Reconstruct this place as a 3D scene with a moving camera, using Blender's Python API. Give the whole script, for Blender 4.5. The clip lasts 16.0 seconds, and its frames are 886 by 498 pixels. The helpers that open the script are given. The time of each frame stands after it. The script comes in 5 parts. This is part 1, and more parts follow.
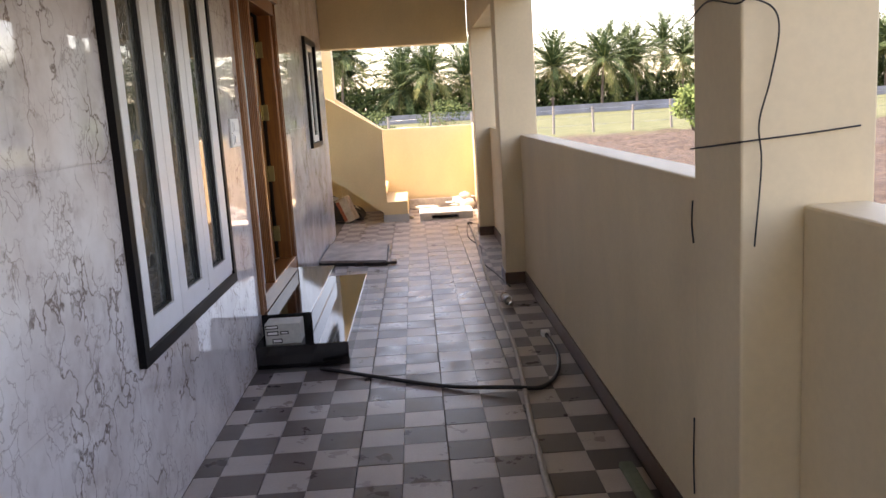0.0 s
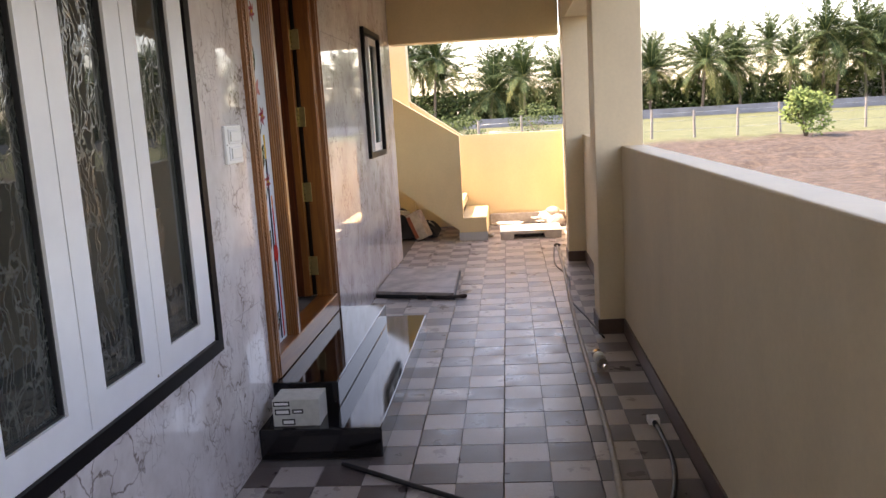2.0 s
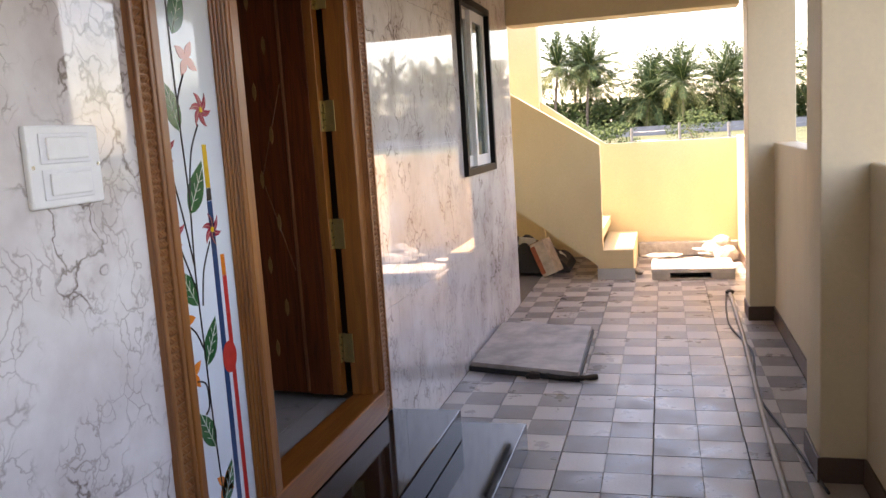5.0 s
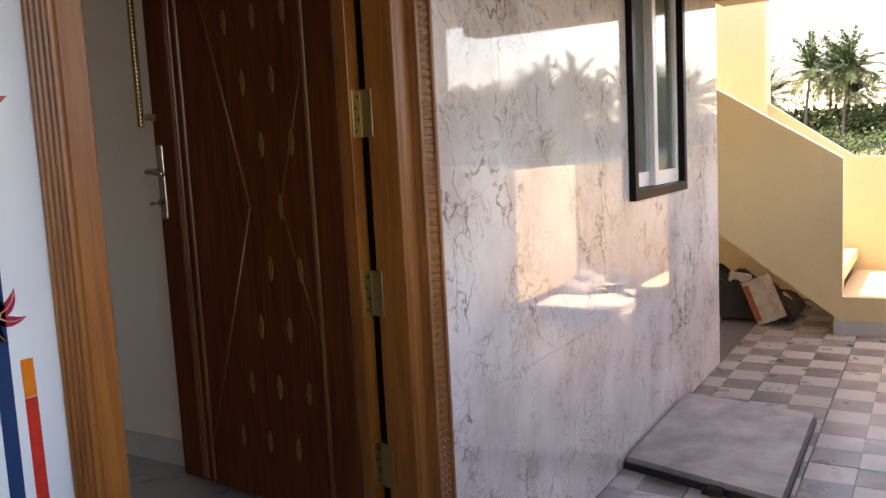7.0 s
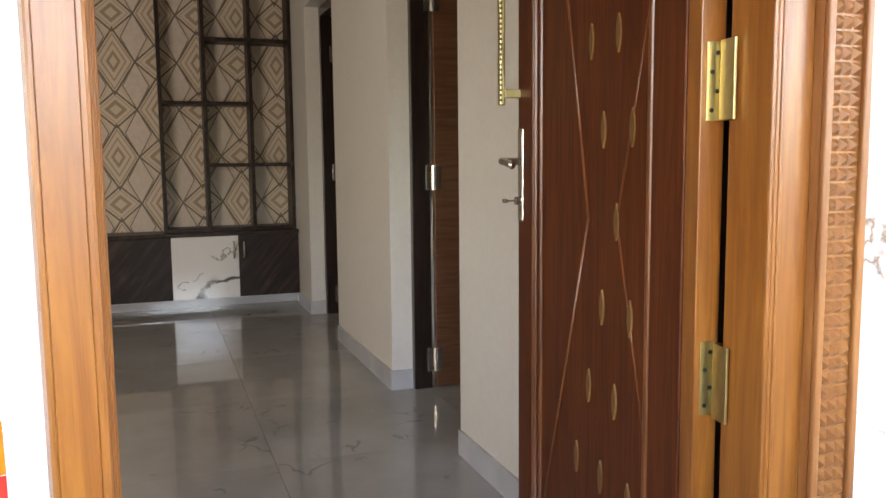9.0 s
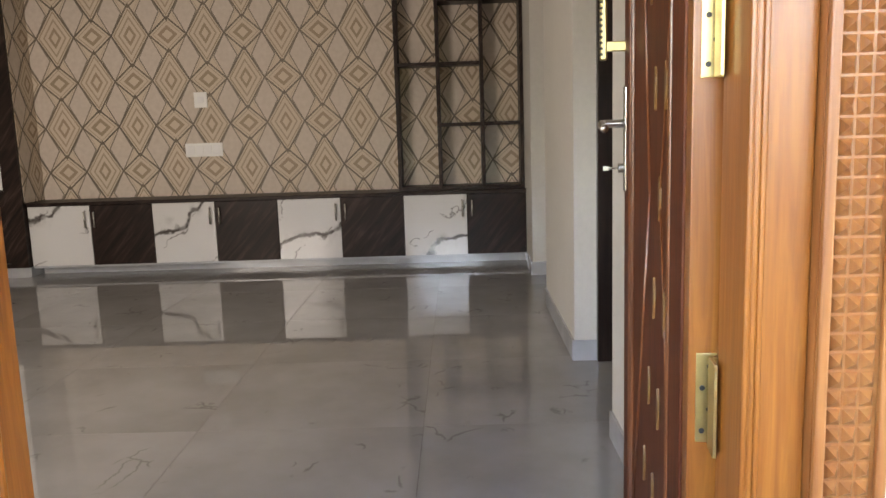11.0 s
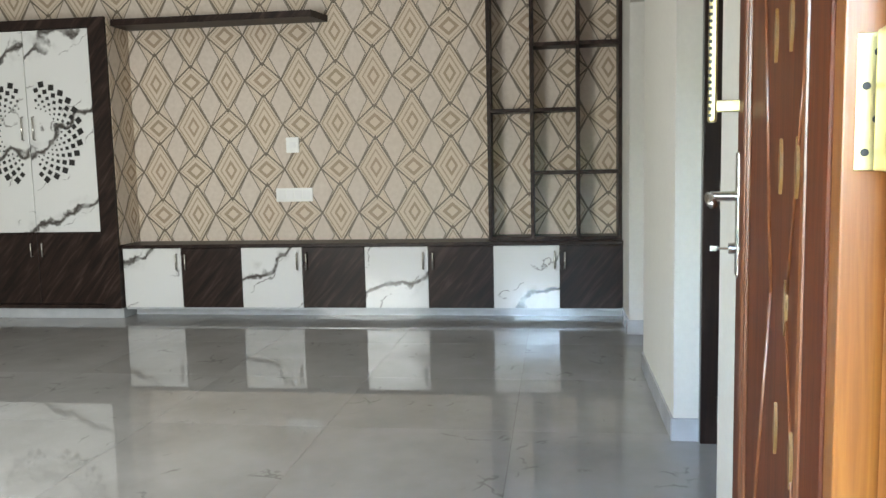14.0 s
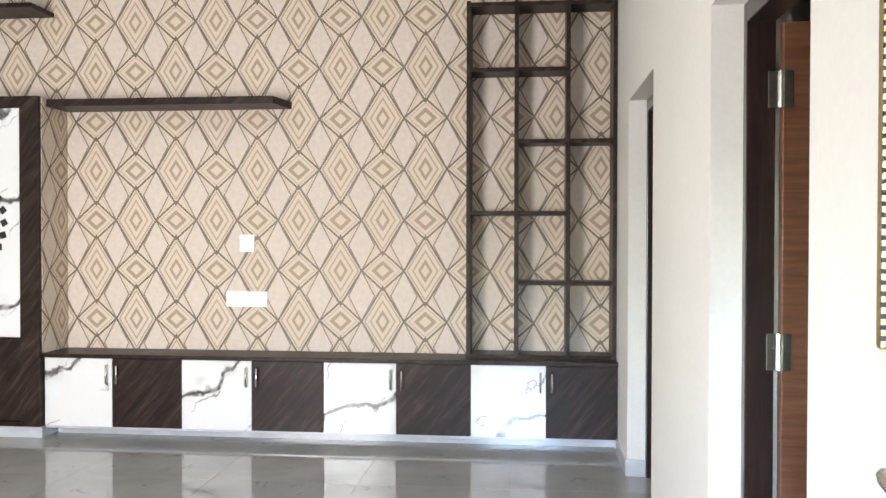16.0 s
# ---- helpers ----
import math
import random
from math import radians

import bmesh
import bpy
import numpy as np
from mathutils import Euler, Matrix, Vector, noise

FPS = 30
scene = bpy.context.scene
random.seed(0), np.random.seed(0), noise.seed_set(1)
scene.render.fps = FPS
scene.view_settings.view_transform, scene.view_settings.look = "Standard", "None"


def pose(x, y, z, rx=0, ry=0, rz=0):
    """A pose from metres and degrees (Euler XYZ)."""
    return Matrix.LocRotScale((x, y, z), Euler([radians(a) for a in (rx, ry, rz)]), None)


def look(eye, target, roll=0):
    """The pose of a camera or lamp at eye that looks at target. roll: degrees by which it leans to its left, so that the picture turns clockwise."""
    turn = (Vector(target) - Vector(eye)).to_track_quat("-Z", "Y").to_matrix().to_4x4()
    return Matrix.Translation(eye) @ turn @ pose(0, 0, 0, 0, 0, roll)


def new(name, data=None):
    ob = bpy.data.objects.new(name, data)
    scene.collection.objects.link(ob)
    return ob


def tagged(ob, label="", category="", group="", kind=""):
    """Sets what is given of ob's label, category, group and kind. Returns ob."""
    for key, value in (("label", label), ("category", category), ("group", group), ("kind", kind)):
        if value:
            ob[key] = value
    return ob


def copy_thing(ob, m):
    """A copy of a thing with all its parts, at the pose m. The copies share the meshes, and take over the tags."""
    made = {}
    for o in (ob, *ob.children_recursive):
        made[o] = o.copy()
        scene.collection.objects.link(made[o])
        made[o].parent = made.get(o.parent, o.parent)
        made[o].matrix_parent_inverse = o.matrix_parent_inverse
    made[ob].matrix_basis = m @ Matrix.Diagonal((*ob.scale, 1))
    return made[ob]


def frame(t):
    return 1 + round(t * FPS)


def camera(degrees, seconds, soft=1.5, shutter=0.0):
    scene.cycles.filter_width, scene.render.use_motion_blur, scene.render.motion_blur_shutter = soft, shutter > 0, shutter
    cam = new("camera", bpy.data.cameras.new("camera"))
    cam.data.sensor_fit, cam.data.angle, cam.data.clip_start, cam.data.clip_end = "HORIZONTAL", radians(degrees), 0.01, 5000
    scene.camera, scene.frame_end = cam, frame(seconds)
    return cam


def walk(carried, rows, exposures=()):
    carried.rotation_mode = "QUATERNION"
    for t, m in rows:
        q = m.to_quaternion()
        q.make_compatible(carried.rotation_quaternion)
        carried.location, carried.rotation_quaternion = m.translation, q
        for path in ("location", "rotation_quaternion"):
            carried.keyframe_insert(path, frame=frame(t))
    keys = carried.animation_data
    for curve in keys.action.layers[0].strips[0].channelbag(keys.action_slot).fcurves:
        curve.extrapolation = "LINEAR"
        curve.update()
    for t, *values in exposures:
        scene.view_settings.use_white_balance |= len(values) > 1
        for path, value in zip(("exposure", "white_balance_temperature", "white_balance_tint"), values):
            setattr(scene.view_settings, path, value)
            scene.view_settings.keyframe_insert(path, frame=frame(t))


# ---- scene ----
cam = camera(57.1, 16.0)
PATH = [
    (0, (-0.017, 0.864, 1.487), (0.034, 2.833, 1.143), -3.5),
    (0.5, (0.05, 1.254, 1.482), (0.079, 3.226, 1.149), -3.5),
    (1, (0.052, 1.58, 1.487), (0.031, 3.553, 1.156), -3.5),
    (1.5, (0.072, 1.882, 1.478), (-0.019, 3.853, 1.15), -3.3),
    (2, (0.117, 2.204, 1.48), (-0.053, 4.17, 1.157), -3.4),
    (2.5, (0.071, 2.553, 1.485), (-0.193, 4.509, 1.164), -3.8),
    (3, (0.093, 2.908, 1.487), (-0.282, 4.848, 1.177), -4.2),
    (3.5, (0.112, 3.259, 1.486), (-0.33, 5.184, 1.177), -4.4),
    (6, (0.118, 4.854, 1.397), (-0.544, 6.724, 1.142), -3.2),
    (6.5, (0.137, 5.191, 1.401), (-0.673, 7.003, 1.15), -3.4),
    (7, (0.105, 5.524, 1.411), (-0.93, 7.22, 1.177), -3.0),
    (7.5, (0.083, 5.844, 1.421), (-1.19, 7.369, 1.196), -2.3),
    (8, (0.055, 6.06, 1.423), (-1.447, 7.364, 1.208), -2.7),
    (8.5, (-0.066, 6.238, 1.43), (-1.777, 7.253, 1.222), -2.4),
    (9, (-0.119, 6.406, 1.408), (-1.991, 7.074, 1.188), -0.6),
    (9.5, (-0.116, 6.617, 1.411), (-2.065, 6.983, 1.151), -1.0),
    (10, (-0.187, 6.741, 1.397), (-2.153, 6.951, 1.094), -1.6),
    (12.5, (-0.105, 7.058, 1.484), (-2.071, 6.782, 1.237), -1.4),
    (13, (-0.153, 7.062, 1.489), (-2.121, 6.789, 1.26), -1.4),
    (13.5, (-0.277, 7.019, 1.486), (-2.246, 6.746, 1.268), -1.3),
    (14, (-0.405, 6.953, 1.479), (-2.374, 6.677, 1.264), -1.3),
    (14.5, (-0.555, 6.913, 1.485), (-2.524, 6.635, 1.268), -1.3),
    (15, (-0.824, 6.918, 1.556), (-2.792, 6.621, 1.365), -1.1),
    (15.5, (-0.955, 6.9, 1.599), (-2.929, 6.604, 1.476), 0.0),
    (16, (-1.072, 6.846, 1.665), (-3.062, 6.645, 1.636), 0.1),
]
EXPOSURES = [(0, 2.75, 8600, 27), (3.5, 2.85, 8700, 27), (6.0, 3.05, 8500, 26), (7.0, 2.95, 8800, 27), (7.5, 3.15, 8900, 27), (8.0, 3.65, 8900, 25), (9.0, 4.95, 8900, 20), (10.0, 5.2, 8700, 20),
             (12.5, 4.95, 8400, 20), (13.5, 4.92, 8200, 19), (13.9, 5.75, 6900, 6), (14.4, 6.0, 6800, 6), (15.2, 6.75, 6900, 13), (16.0, 6.65, 6800, 14)]
walk(cam, [(t, look(eye, target, roll)) for t, eye, target, roll in PATH], EXPOSURES)

# ---- light ----
world = bpy.data.worlds.new("sky")
scene.world = world
world.use_nodes = True
wn = world.node_tree.nodes
sky = wn.new("ShaderNodeTexSky")
sky.sky_type = "NISHITA"
sky.sun_disc = False
SUN_TO = Vector((-0.50, 0.02, 0.86)).normalized()
sky.sun_elevation = math.asin(SUN_TO.z)
sky.sun_rotation = math.atan2(SUN_TO.x, SUN_TO.y)
sky.air_density, sky.dust_density = 1.0, 1.6
wn["Background"].inputs[1].default_value = 0.15
world.node_tree.links.new(sky.outputs[0], wn["Background"].inputs[0])

sun = new("sun", bpy.data.lights.new("sun", "SUN"))
sun.data.energy, sun.data.angle, sun.data.color = 2.3, radians(0.53), (1.0, 0.95, 0.87)
sun.matrix_world = look(SUN_TO * 40, (0, 0, 0))

# daylight that comes in through the frosted window of the hall
win_light = new("window_daylight", bpy.data.lights.new("window_daylight", "AREA"))
win_light.data.shape, win_light.data.size, win_light.data.size_y = "RECTANGLE", 1.35, 1.5
win_light.data.energy, win_light.data.color = 2.0, (0.93, 0.97, 1.0)
win_light.matrix_world = look((-1.32, 4.45, 1.5), (-4.0, 4.45, 1.4))

# ---- materials ----
def mat_new(name, rough=0.6, metal=0.0, col=(0.8, 0.8, 0.8)):
    m = bpy.data.materials.new(name)
    m.use_nodes = True
    b = m.node_tree.nodes["Principled BSDF"]
    b.inputs["Base Color"].default_value = (*col, 1)
    b.inputs["Roughness"].default_value = rough
    b.inputs["Metallic"].default_value = metal
    return m


class Net:
    """A thin wrapper to wire shader nodes."""
    def __init__(self, m):
        self.n, self.l = m.node_tree.nodes, m.node_tree.links
        self.b = self.n["Principled BSDF"]

    def put(self, socket, v):
        if isinstance(v, bpy.types.NodeSocket):
            self.l.new(v, socket)
        else:
            socket.default_value = (*v, 1) if isinstance(v, tuple) and len(v) == 3 and socket.type == "RGBA" else v

    def pos(self):
        return self.n.new("ShaderNodeNewGeometry").outputs["Position"]

    def mapped(self, v, scale=(1, 1, 1), rot=(0, 0, 0), loc=(0, 0, 0)):
        k = self.n.new("ShaderNodeMapping")
        k.inputs["Scale"].default_value, k.inputs["Rotation"].default_value, k.inputs["Location"].default_value = scale, rot, loc
        self.put(k.inputs["Vector"], v)
        return k.outputs[0]

    def noise(self, v, scale, detail=4.0, rough=0.55, dist=0.0):
        k = self.n.new("ShaderNodeTexNoise")
        self.put(k.inputs["Vector"], v)
        k.inputs["Scale"].default_value, k.inputs["Detail"].default_value = scale, detail
        k.inputs["Roughness"].default_value, k.inputs["Distortion"].default_value = rough, dist
        return k.outputs["Fac"]

    def warp(self, v, scale, amount):
        k = self.n.new("ShaderNodeTexNoise")
        self.put(k.inputs["Vector"], v)
        k.inputs["Scale"].default_value, k.inputs["Detail"].default_value = scale, 5.0
        s = self.vec("SUBTRACT", k.outputs["Color"], (0.5, 0.5, 0.5))
        s2 = self.n.new("ShaderNodeVectorMath")
        s2.operation = "SCALE"
        self.put(s2.inputs[0], s)
        s2.inputs["Scale"].default_value = amount
        return self.vec("ADD", v, s2.outputs[0])

    def vec(self, op, a, b):
        k = self.n.new("ShaderNodeVectorMath")
        k.operation = op
        self.put(k.inputs[0], a)
        self.put(k.inputs[1], b)
        return k.outputs[0]

    def xyz(self, v):
        k = self.n.new("ShaderNodeSeparateXYZ")
        self.put(k.inputs[0], v)
        return k.outputs

    def join(self, x, y, z):
        k = self.n.new("ShaderNodeCombineXYZ")
        for s, v in zip(k.inputs, (x, y, z)):
            self.put(s, v)
        return k.outputs[0]

    def math(self, op, a, b=0.0, c=0.0, clamp=False):
        k = self.n.new("ShaderNodeMath")
        k.operation, k.use_clamp = op, clamp
        for s, v in zip(k.inputs, (a, b, c)):
            self.put(s, v)
        return k.outputs[0]

    def ramp(self, f, *stops):
        k = self.n.new("ShaderNodeValToRGB")
        e = k.color_ramp.elements
        while len(e) < len(stops):
            e.new(0.5)
        for el, (p, c) in zip(e, stops):
            el.position = p
            el.color = (*c, 1) if isinstance(c, tuple) else (c, c, c, 1)
        self.put(k.inputs[0], f)
        return k.outputs[0]

    def mix(self, f, a, b, kind="MIX"):
        k = self.n.new("ShaderNodeMix")
        k.data_type, k.blend_type = "RGBA", kind
        self.put(k.inputs[0], f)
        self.put(k.inputs[6], a)
        self.put(k.inputs[7], b)
        return k.outputs[2]

    def bump(self, h, strength=0.3, dist=0.01):
        k = self.n.new("ShaderNodeBump")
        k.inputs["Strength"].default_value, k.inputs["Distance"].default_value = strength, dist
        self.put(k.inputs["Height"], h)
        self.l.new(k.outputs[0], self.b.inputs["Normal"])

    def random(self):
        return self.n.new("ShaderNodeObjectInfo").outputs["Random"]

    def island(self):
        return self.n.new("ShaderNodeNewGeometry").outputs["Random Per Island"]

    def color(self, v):
        self.put(self.b.inputs["Base Color"], v)

    def rough(self, v):
        self.put(self.b.inputs["Roughness"], v)


def paint(name, col, rough=0.55, streak=0.12):
    m = mat_new(name, rough)
    k = Net(m)
    p = k.pos()
    big = k.noise(k.mapped(p, (1.2, 1.2, 0.6)), 1.6, 5)
    fine = k.noise(p, 45, 3)
    dark = tuple(c * (1 - streak) for c in col)
    c = k.mix(k.ramp(big, (0.35, 0.0), (0.7, 1.0)), dark, col)
    k.color(k.mix(0.06, c, k.ramp(fine, (0.3, 0.2), (0.7, 1.0)), "MULTIPLY"))
    k.bump(k.math("ADD", fine, k.math("MULTIPLY", k.noise(p, 9, 3), 1.5)), 0.12, 0.004)
    return m


def wood(name, dark, light, axis=2, rough=0.35, scale=1.0, coat=0.3):
    m = mat_new(name, rough)
    k = Net(m)
    k.b.inputs["Coat Weight"].default_value = coat
    k.b.inputs["Coat Roughness"].default_value = 0.2
    p = k.n.new("ShaderNodeTexCoord").outputs["Object"]
    st = [14.0 * scale] * 3
    st[axis] = 0.9 * scale
    g = k.noise(k.mapped(p, tuple(st)), 3.0, 8, 0.6, 1.2)
    st2 = [70.0] * 3
    st2[axis] = 2.5
    f = k.noise(k.mapped(p, tuple(st2)), 3.0, 3)
    c = k.mix(k.ramp(g, (0.36, 0.0), (0.64, 1.0)), dark, light)
    c = k.mix(k.ramp(f, (0.55, 0.0), (0.8, 0.3)), c, tuple(x * 0.45 for x in dark))
    k.color(k.mix(k.math("MULTIPLY", k.random(), 0.18), c, dark))
    k.bump(f, 0.15, 0.002)
    return m


def plain(name, col, rough=0.5, metal=0.0, var=0.15, bump=0.0, scale=30.0):
    m = mat_new(name, rough, metal)
    k = Net(m)
    p = k.n.new("ShaderNodeTexCoord").outputs["Object"]
    f = k.noise(p, scale, 4)
    k.color(k.mix(k.ramp(f, (0.3, 0.0), (0.7, 1.0)), tuple(c * (1 - var) for c in col), tuple(min(1, c * (1 + var * 0.4)) for c in col)))
    k.rough(k.math("ADD", k.math("MULTIPLY", f, 0.12), max(0.0, rough - 0.06)))
    if bump:
        k.bump(f, bump, 0.004)
    return m


def marble_wall():
    """Polished pale marble tile with pink clouds and brown broken veins."""
    m = mat_new("polished_marble", 0.05)
    k = Net(m)
    p = k.pos()
    cloud = k.noise(p, 2.6, 6, 0.6)
    base = k.ramp(cloud, (0.30, (0.55, 0.485, 0.465)), (0.5, (0.70, 0.655, 0.635)), (0.68, (0.80, 0.77, 0.755)))
    w = k.warp(p, 7.0, 0.30)
    def vein(scale, width):
        v = k.n.new("ShaderNodeTexVoronoi")
        v.feature = "DISTANCE_TO_EDGE"
        v.inputs["Scale"].default_value = scale
        k.put(v.inputs["Vector"], k.mapped(w, (1, 1, 0.62)))
        return k.ramp(v.outputs["Distance"], (0.0, 1.0), (width, 0.0))
    gate = k.ramp(k.noise(p, 3.4, 3), (0.46, 0.0), (0.58, 1.0))
    v1 = k.math("MULTIPLY", vein(5.6, 0.032), gate)
    gate2 = k.ramp(k.noise(p, 6.0, 2), (0.47, 0.0), (0.58, 1.0))
    v2 = k.math("MULTIPLY", k.math("MULTIPLY", vein(16.0, 0.06), gate2), 0.85)
    c = k.mix(k.math("MULTIPLY", k.ramp(k.noise(p, 11, 5), (0.45, 0.0), (0.72, 0.55)), gate), base, (0.42, 0.355, 0.325))
    c = k.mix(k.math("MULTIPLY", v2, 0.65), c, (0.24, 0.18, 0.15))
    c = k.mix(k.math("MULTIPLY", v1, 0.85), c, (0.125, 0.078, 0.056))
    k.color(c)
    k.b.inputs["IOR"].default_value = 1.68
    k.rough(k.ramp(k.noise(p, 7, 3), (0.3, 0.012), (0.8, 0.045)))
    k.bump(k.noise(p, 3.0, 2), 0.012, 0.004)
    return m


def hall_tile():
    """Glossy grey vitrified floor with short dark veins."""
    m = mat_new("glossy_floor_tile", 0.06)
    k = Net(m)
    r = k.random()
    p = k.vec("ADD", k.pos(), k.join(k.math("MULTIPLY", r, 17.0), k.math("MULTIPLY", r, 29.0), 0.0))
    cloud = k.noise(p, 2.2, 6)
    base = k.ramp(cloud, (0.3, (0.27, 0.262, 0.255)), (0.7, (0.355, 0.35, 0.345)))
    v = k.n.new("ShaderNodeTexVoronoi")
    v.feature = "DISTANCE_TO_EDGE"
    v.inputs["Scale"].default_value = 5.5
    k.put(v.inputs["Vector"], k.mapped(k.warp(p, 4.0, 0.3), (0.7, 1.3, 1)))
    vein = k.ramp(v.outputs["Distance"], (0.0, 1.0), (0.045, 0.0))
    gate = k.ramp(k.noise(p, 5.0, 2), (0.60, 0.0), (0.66, 1.0))
    k.color(k.mix(k.math("MULTIPLY", k.math("MULTIPLY", vein, gate), 0.5), base, (0.07, 0.065, 0.06)))
    k.b.inputs["IOR"].default_value = 1.6
    k.rough(k.ramp(k.noise(p, 3, 4), (0.3, 0.012), (0.8, 0.035)))
    return m


def porch_tile(name, a, b):
    m = mat_new(name, 0.35)
    k = Net(m)
    p = k.pos()
    n1 = k.noise(p, 6, 6, 0.6)
    n2 = k.noise(p, 90, 3)
    c = k.mix(k.ramp(n1, (0.3, 0.0), (0.7, 1.0)), a, b)
    c = k.mix(k.math("MULTIPLY", k.random(), 0.35), c, tuple(x * 0.75 for x in a))
    # Dust, plus the floor's glare painted in as paling toward the far end.
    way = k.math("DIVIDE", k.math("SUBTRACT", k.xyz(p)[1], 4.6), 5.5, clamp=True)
    dust_glare = k.math("MULTIPLY", k.ramp(k.noise(p, 1.6, 7, 0.65), (0.30, 0.25), (0.68, 1.0)), k.math("ADD", k.math("MULTIPLY", way, 0.42), 0.06))
    c = k.mix(dust_glare, c, (0.58, 0.54, 0.51))
    k.color(k.mix(0.12, c, k.ramp(n2, (0.3, 0.0), (0.7, 1.0)), "MULTIPLY"))
    k.rough(k.ramp(n1, (0.3, 0.22), (0.75, 0.5)))
    k.bump(n2, 0.08, 0.002)
    return m


def white_marble_laminate():
    m = mat_new("white_marble_laminate", 0.12)
    k = Net(m)
    r = k.random()
    p = k.vec("ADD", k.pos(), k.join(0.0, k.math("MULTIPLY", r, 9.0), k.math("MULTIPLY", r, 5.0)))
    w = k.warp(p, 3.0, 0.5)
    s = k.xyz(w)
    d = k.math("ADD", k.math("MULTIPLY", s[1], -0.55), s[2])
    wave = k.math("PINGPONG", k.math("MULTIPLY", d, 1.0), 0.32)
    vein = k.ramp(wave, (0.0, 1.0), (0.013, 0.85), (0.028, 0.0))
    gate = k.ramp(k.noise(p, 4.2, 3), (0.33, 0.0), (0.45, 1.0))
    wave2 = k.math("PINGPONG", k.math("ADD", k.math("MULTIPLY", k.xyz(k.warp(p, 7.0, 0.35))[1], -0.9), s[2]), 0.21)
    fine = k.math("MULTIPLY", k.ramp(wave2, (0.0, 0.85), (0.012, 0.0)), k.ramp(k.noise(p, 6.5, 3), (0.50, 0.0), (0.58, 1.0)))
    smoke = k.math("MULTIPLY", k.ramp(wave, (0.0, 0.7), (0.11, 0.0)), k.ramp(k.noise(p, 9, 5), (0.5, 0.0), (0.75, 1.0)))
    c = k.mix(k.math("MAXIMUM", fine, k.math("MULTIPLY", vein, gate)), (0.70, 0.70, 0.69), (0.05, 0.04, 0.035))
    k.color(k.mix(smoke, c, (0.30, 0.29, 0.28)))
    return m


def dark_laminate():
    m = mat_new("dark_wood_laminate", 0.38)
    k = Net(m)
    k.b.inputs["Specular IOR Level"].default_value = 0.18
    p = k.pos()
    g = k.noise(k.mapped(k.mapped(p, (1, 1, 1), (radians(40), 0, 0)), (2, 11, 1.4)), 2.6, 6, 0.55, 0.5)
    k.color(k.ramp(g, (0.35, (0.013, 0.008, 0.007)), (0.55, (0.027, 0.016, 0.013)), (0.74, (0.068, 0.044, 0.036))))
    return m


PAPER_W, PAPER_H = 0.2808, 0.3318
def wallpaper():
    """Cream paper printed with interlaced brown lozenges round small nested diamonds."""
    m = mat_new("lozenge_wallpaper", 0.7)
    k = Net(m)
    s = k.xyz(k.pos())
    u = k.math("DIVIDE", k.math("SUBTRACT", k.math("SUBTRACT", s[1], s[0]), 5.357 + 6.33), PAPER_W)
    v = k.math("DIVIDE", k.math("SUBTRACT", s[2], 1.112), PAPER_H)
    def near(x):
        return k.math("ABSOLUTE", k.math("SUBTRACT", x, k.math("ROUND", x)))
    def line(x, at, width):
        return k.math("LESS_THAN", k.math("ABSOLUTE", k.math("SUBTRACT", x, at)), width)
    a, b = near(u), near(v)
    r = k.math("ADD", a, b)
    odd = k.math("PINGPONG", k.math("ADD", k.math("ADD", k.math("ROUND", u), k.math("ROUND", v)), 1.0), 1.0)
    even = k.math("SUBTRACT", 1.0, odd)
    def span(x, w, y, h):
        return k.math("ADD", k.math("DIVIDE", x, w), k.math("DIVIDE", y, h))
    def top(*parts):
        out = parts[0]
        for q in parts[1:]:
            out = k.math("MAXIMUM", out, q)
        return out
    def times(x, f):
        return k.math("MULTIPLY", x, f)
    tall_b = k.math("ADD", times(odd, b), times(even, k.math("SUBTRACT", 1.0, b)))
    tall = span(a, 0.5, tall_b, 0.68)
    squat = k.math("ADD", span(a, 0.5, b, 0.38), times(odd, 9.0))
    empty = span(k.math("SUBTRACT", 0.5, a), 0.31, k.math("SUBTRACT", 0.5, b), 0.5)
    lines = top(line(tall, 1.0, 0.052), line(squat, 1.0, 0.064), times(line(empty, 1.0, 0.058), 0.85))
    rings = top(times(line(empty, 1.20, 0.03), 0.45), times(line(tall, 0.84, 0.035), 0.8), times(line(tall, 0.58, 0.05), 0.7), times(line(tall, 0.27, 0.075), 0.9),
                times(line(squat, 0.42, 0.12), 0.9), times(line(squat, 0.78, 0.035), 0.6))
    p = k.pos()
    ground = k.ramp(k.noise(p, 30, 4), (0.3, (0.58, 0.495, 0.42)), (0.7, (0.66, 0.575, 0.50)))
    pale = k.mix(k.math("GREATER_THAN", empty, 1.0), ground, (0.63, 0.53, 0.42))
    tan = k.ramp(k.noise(p, 2.2, 2), (0.35, (0.26, 0.185, 0.11)), (0.65, (0.30, 0.20, 0.13)))
    ink = k.ramp(k.noise(p, 5, 3), (0.35, (0.075, 0.054, 0.036)), (0.65, (0.125, 0.09, 0.058)))
    k.color(k.mix(k.math("MULTIPLY", lines, 0.9), k.mix(k.math("MULTIPLY", rings, 0.85), pale, tan), ink))
    k.rough(k.ramp(lines, (0.0, 0.75), (1.0, 0.5)))
    k.bump(lines, 0.15, 0.001)
    return m


def leaf_mat(name, a, b, rough=0.7):
    m = mat_new(name, rough)
    k = Net(m)
    k.color(k.mix(k.island(), a, b))
    k.b.inputs["Specular IOR Level"].default_value = 0.15
    k.b.inputs["Subsurface Weight"].default_value = 0.0
    return m


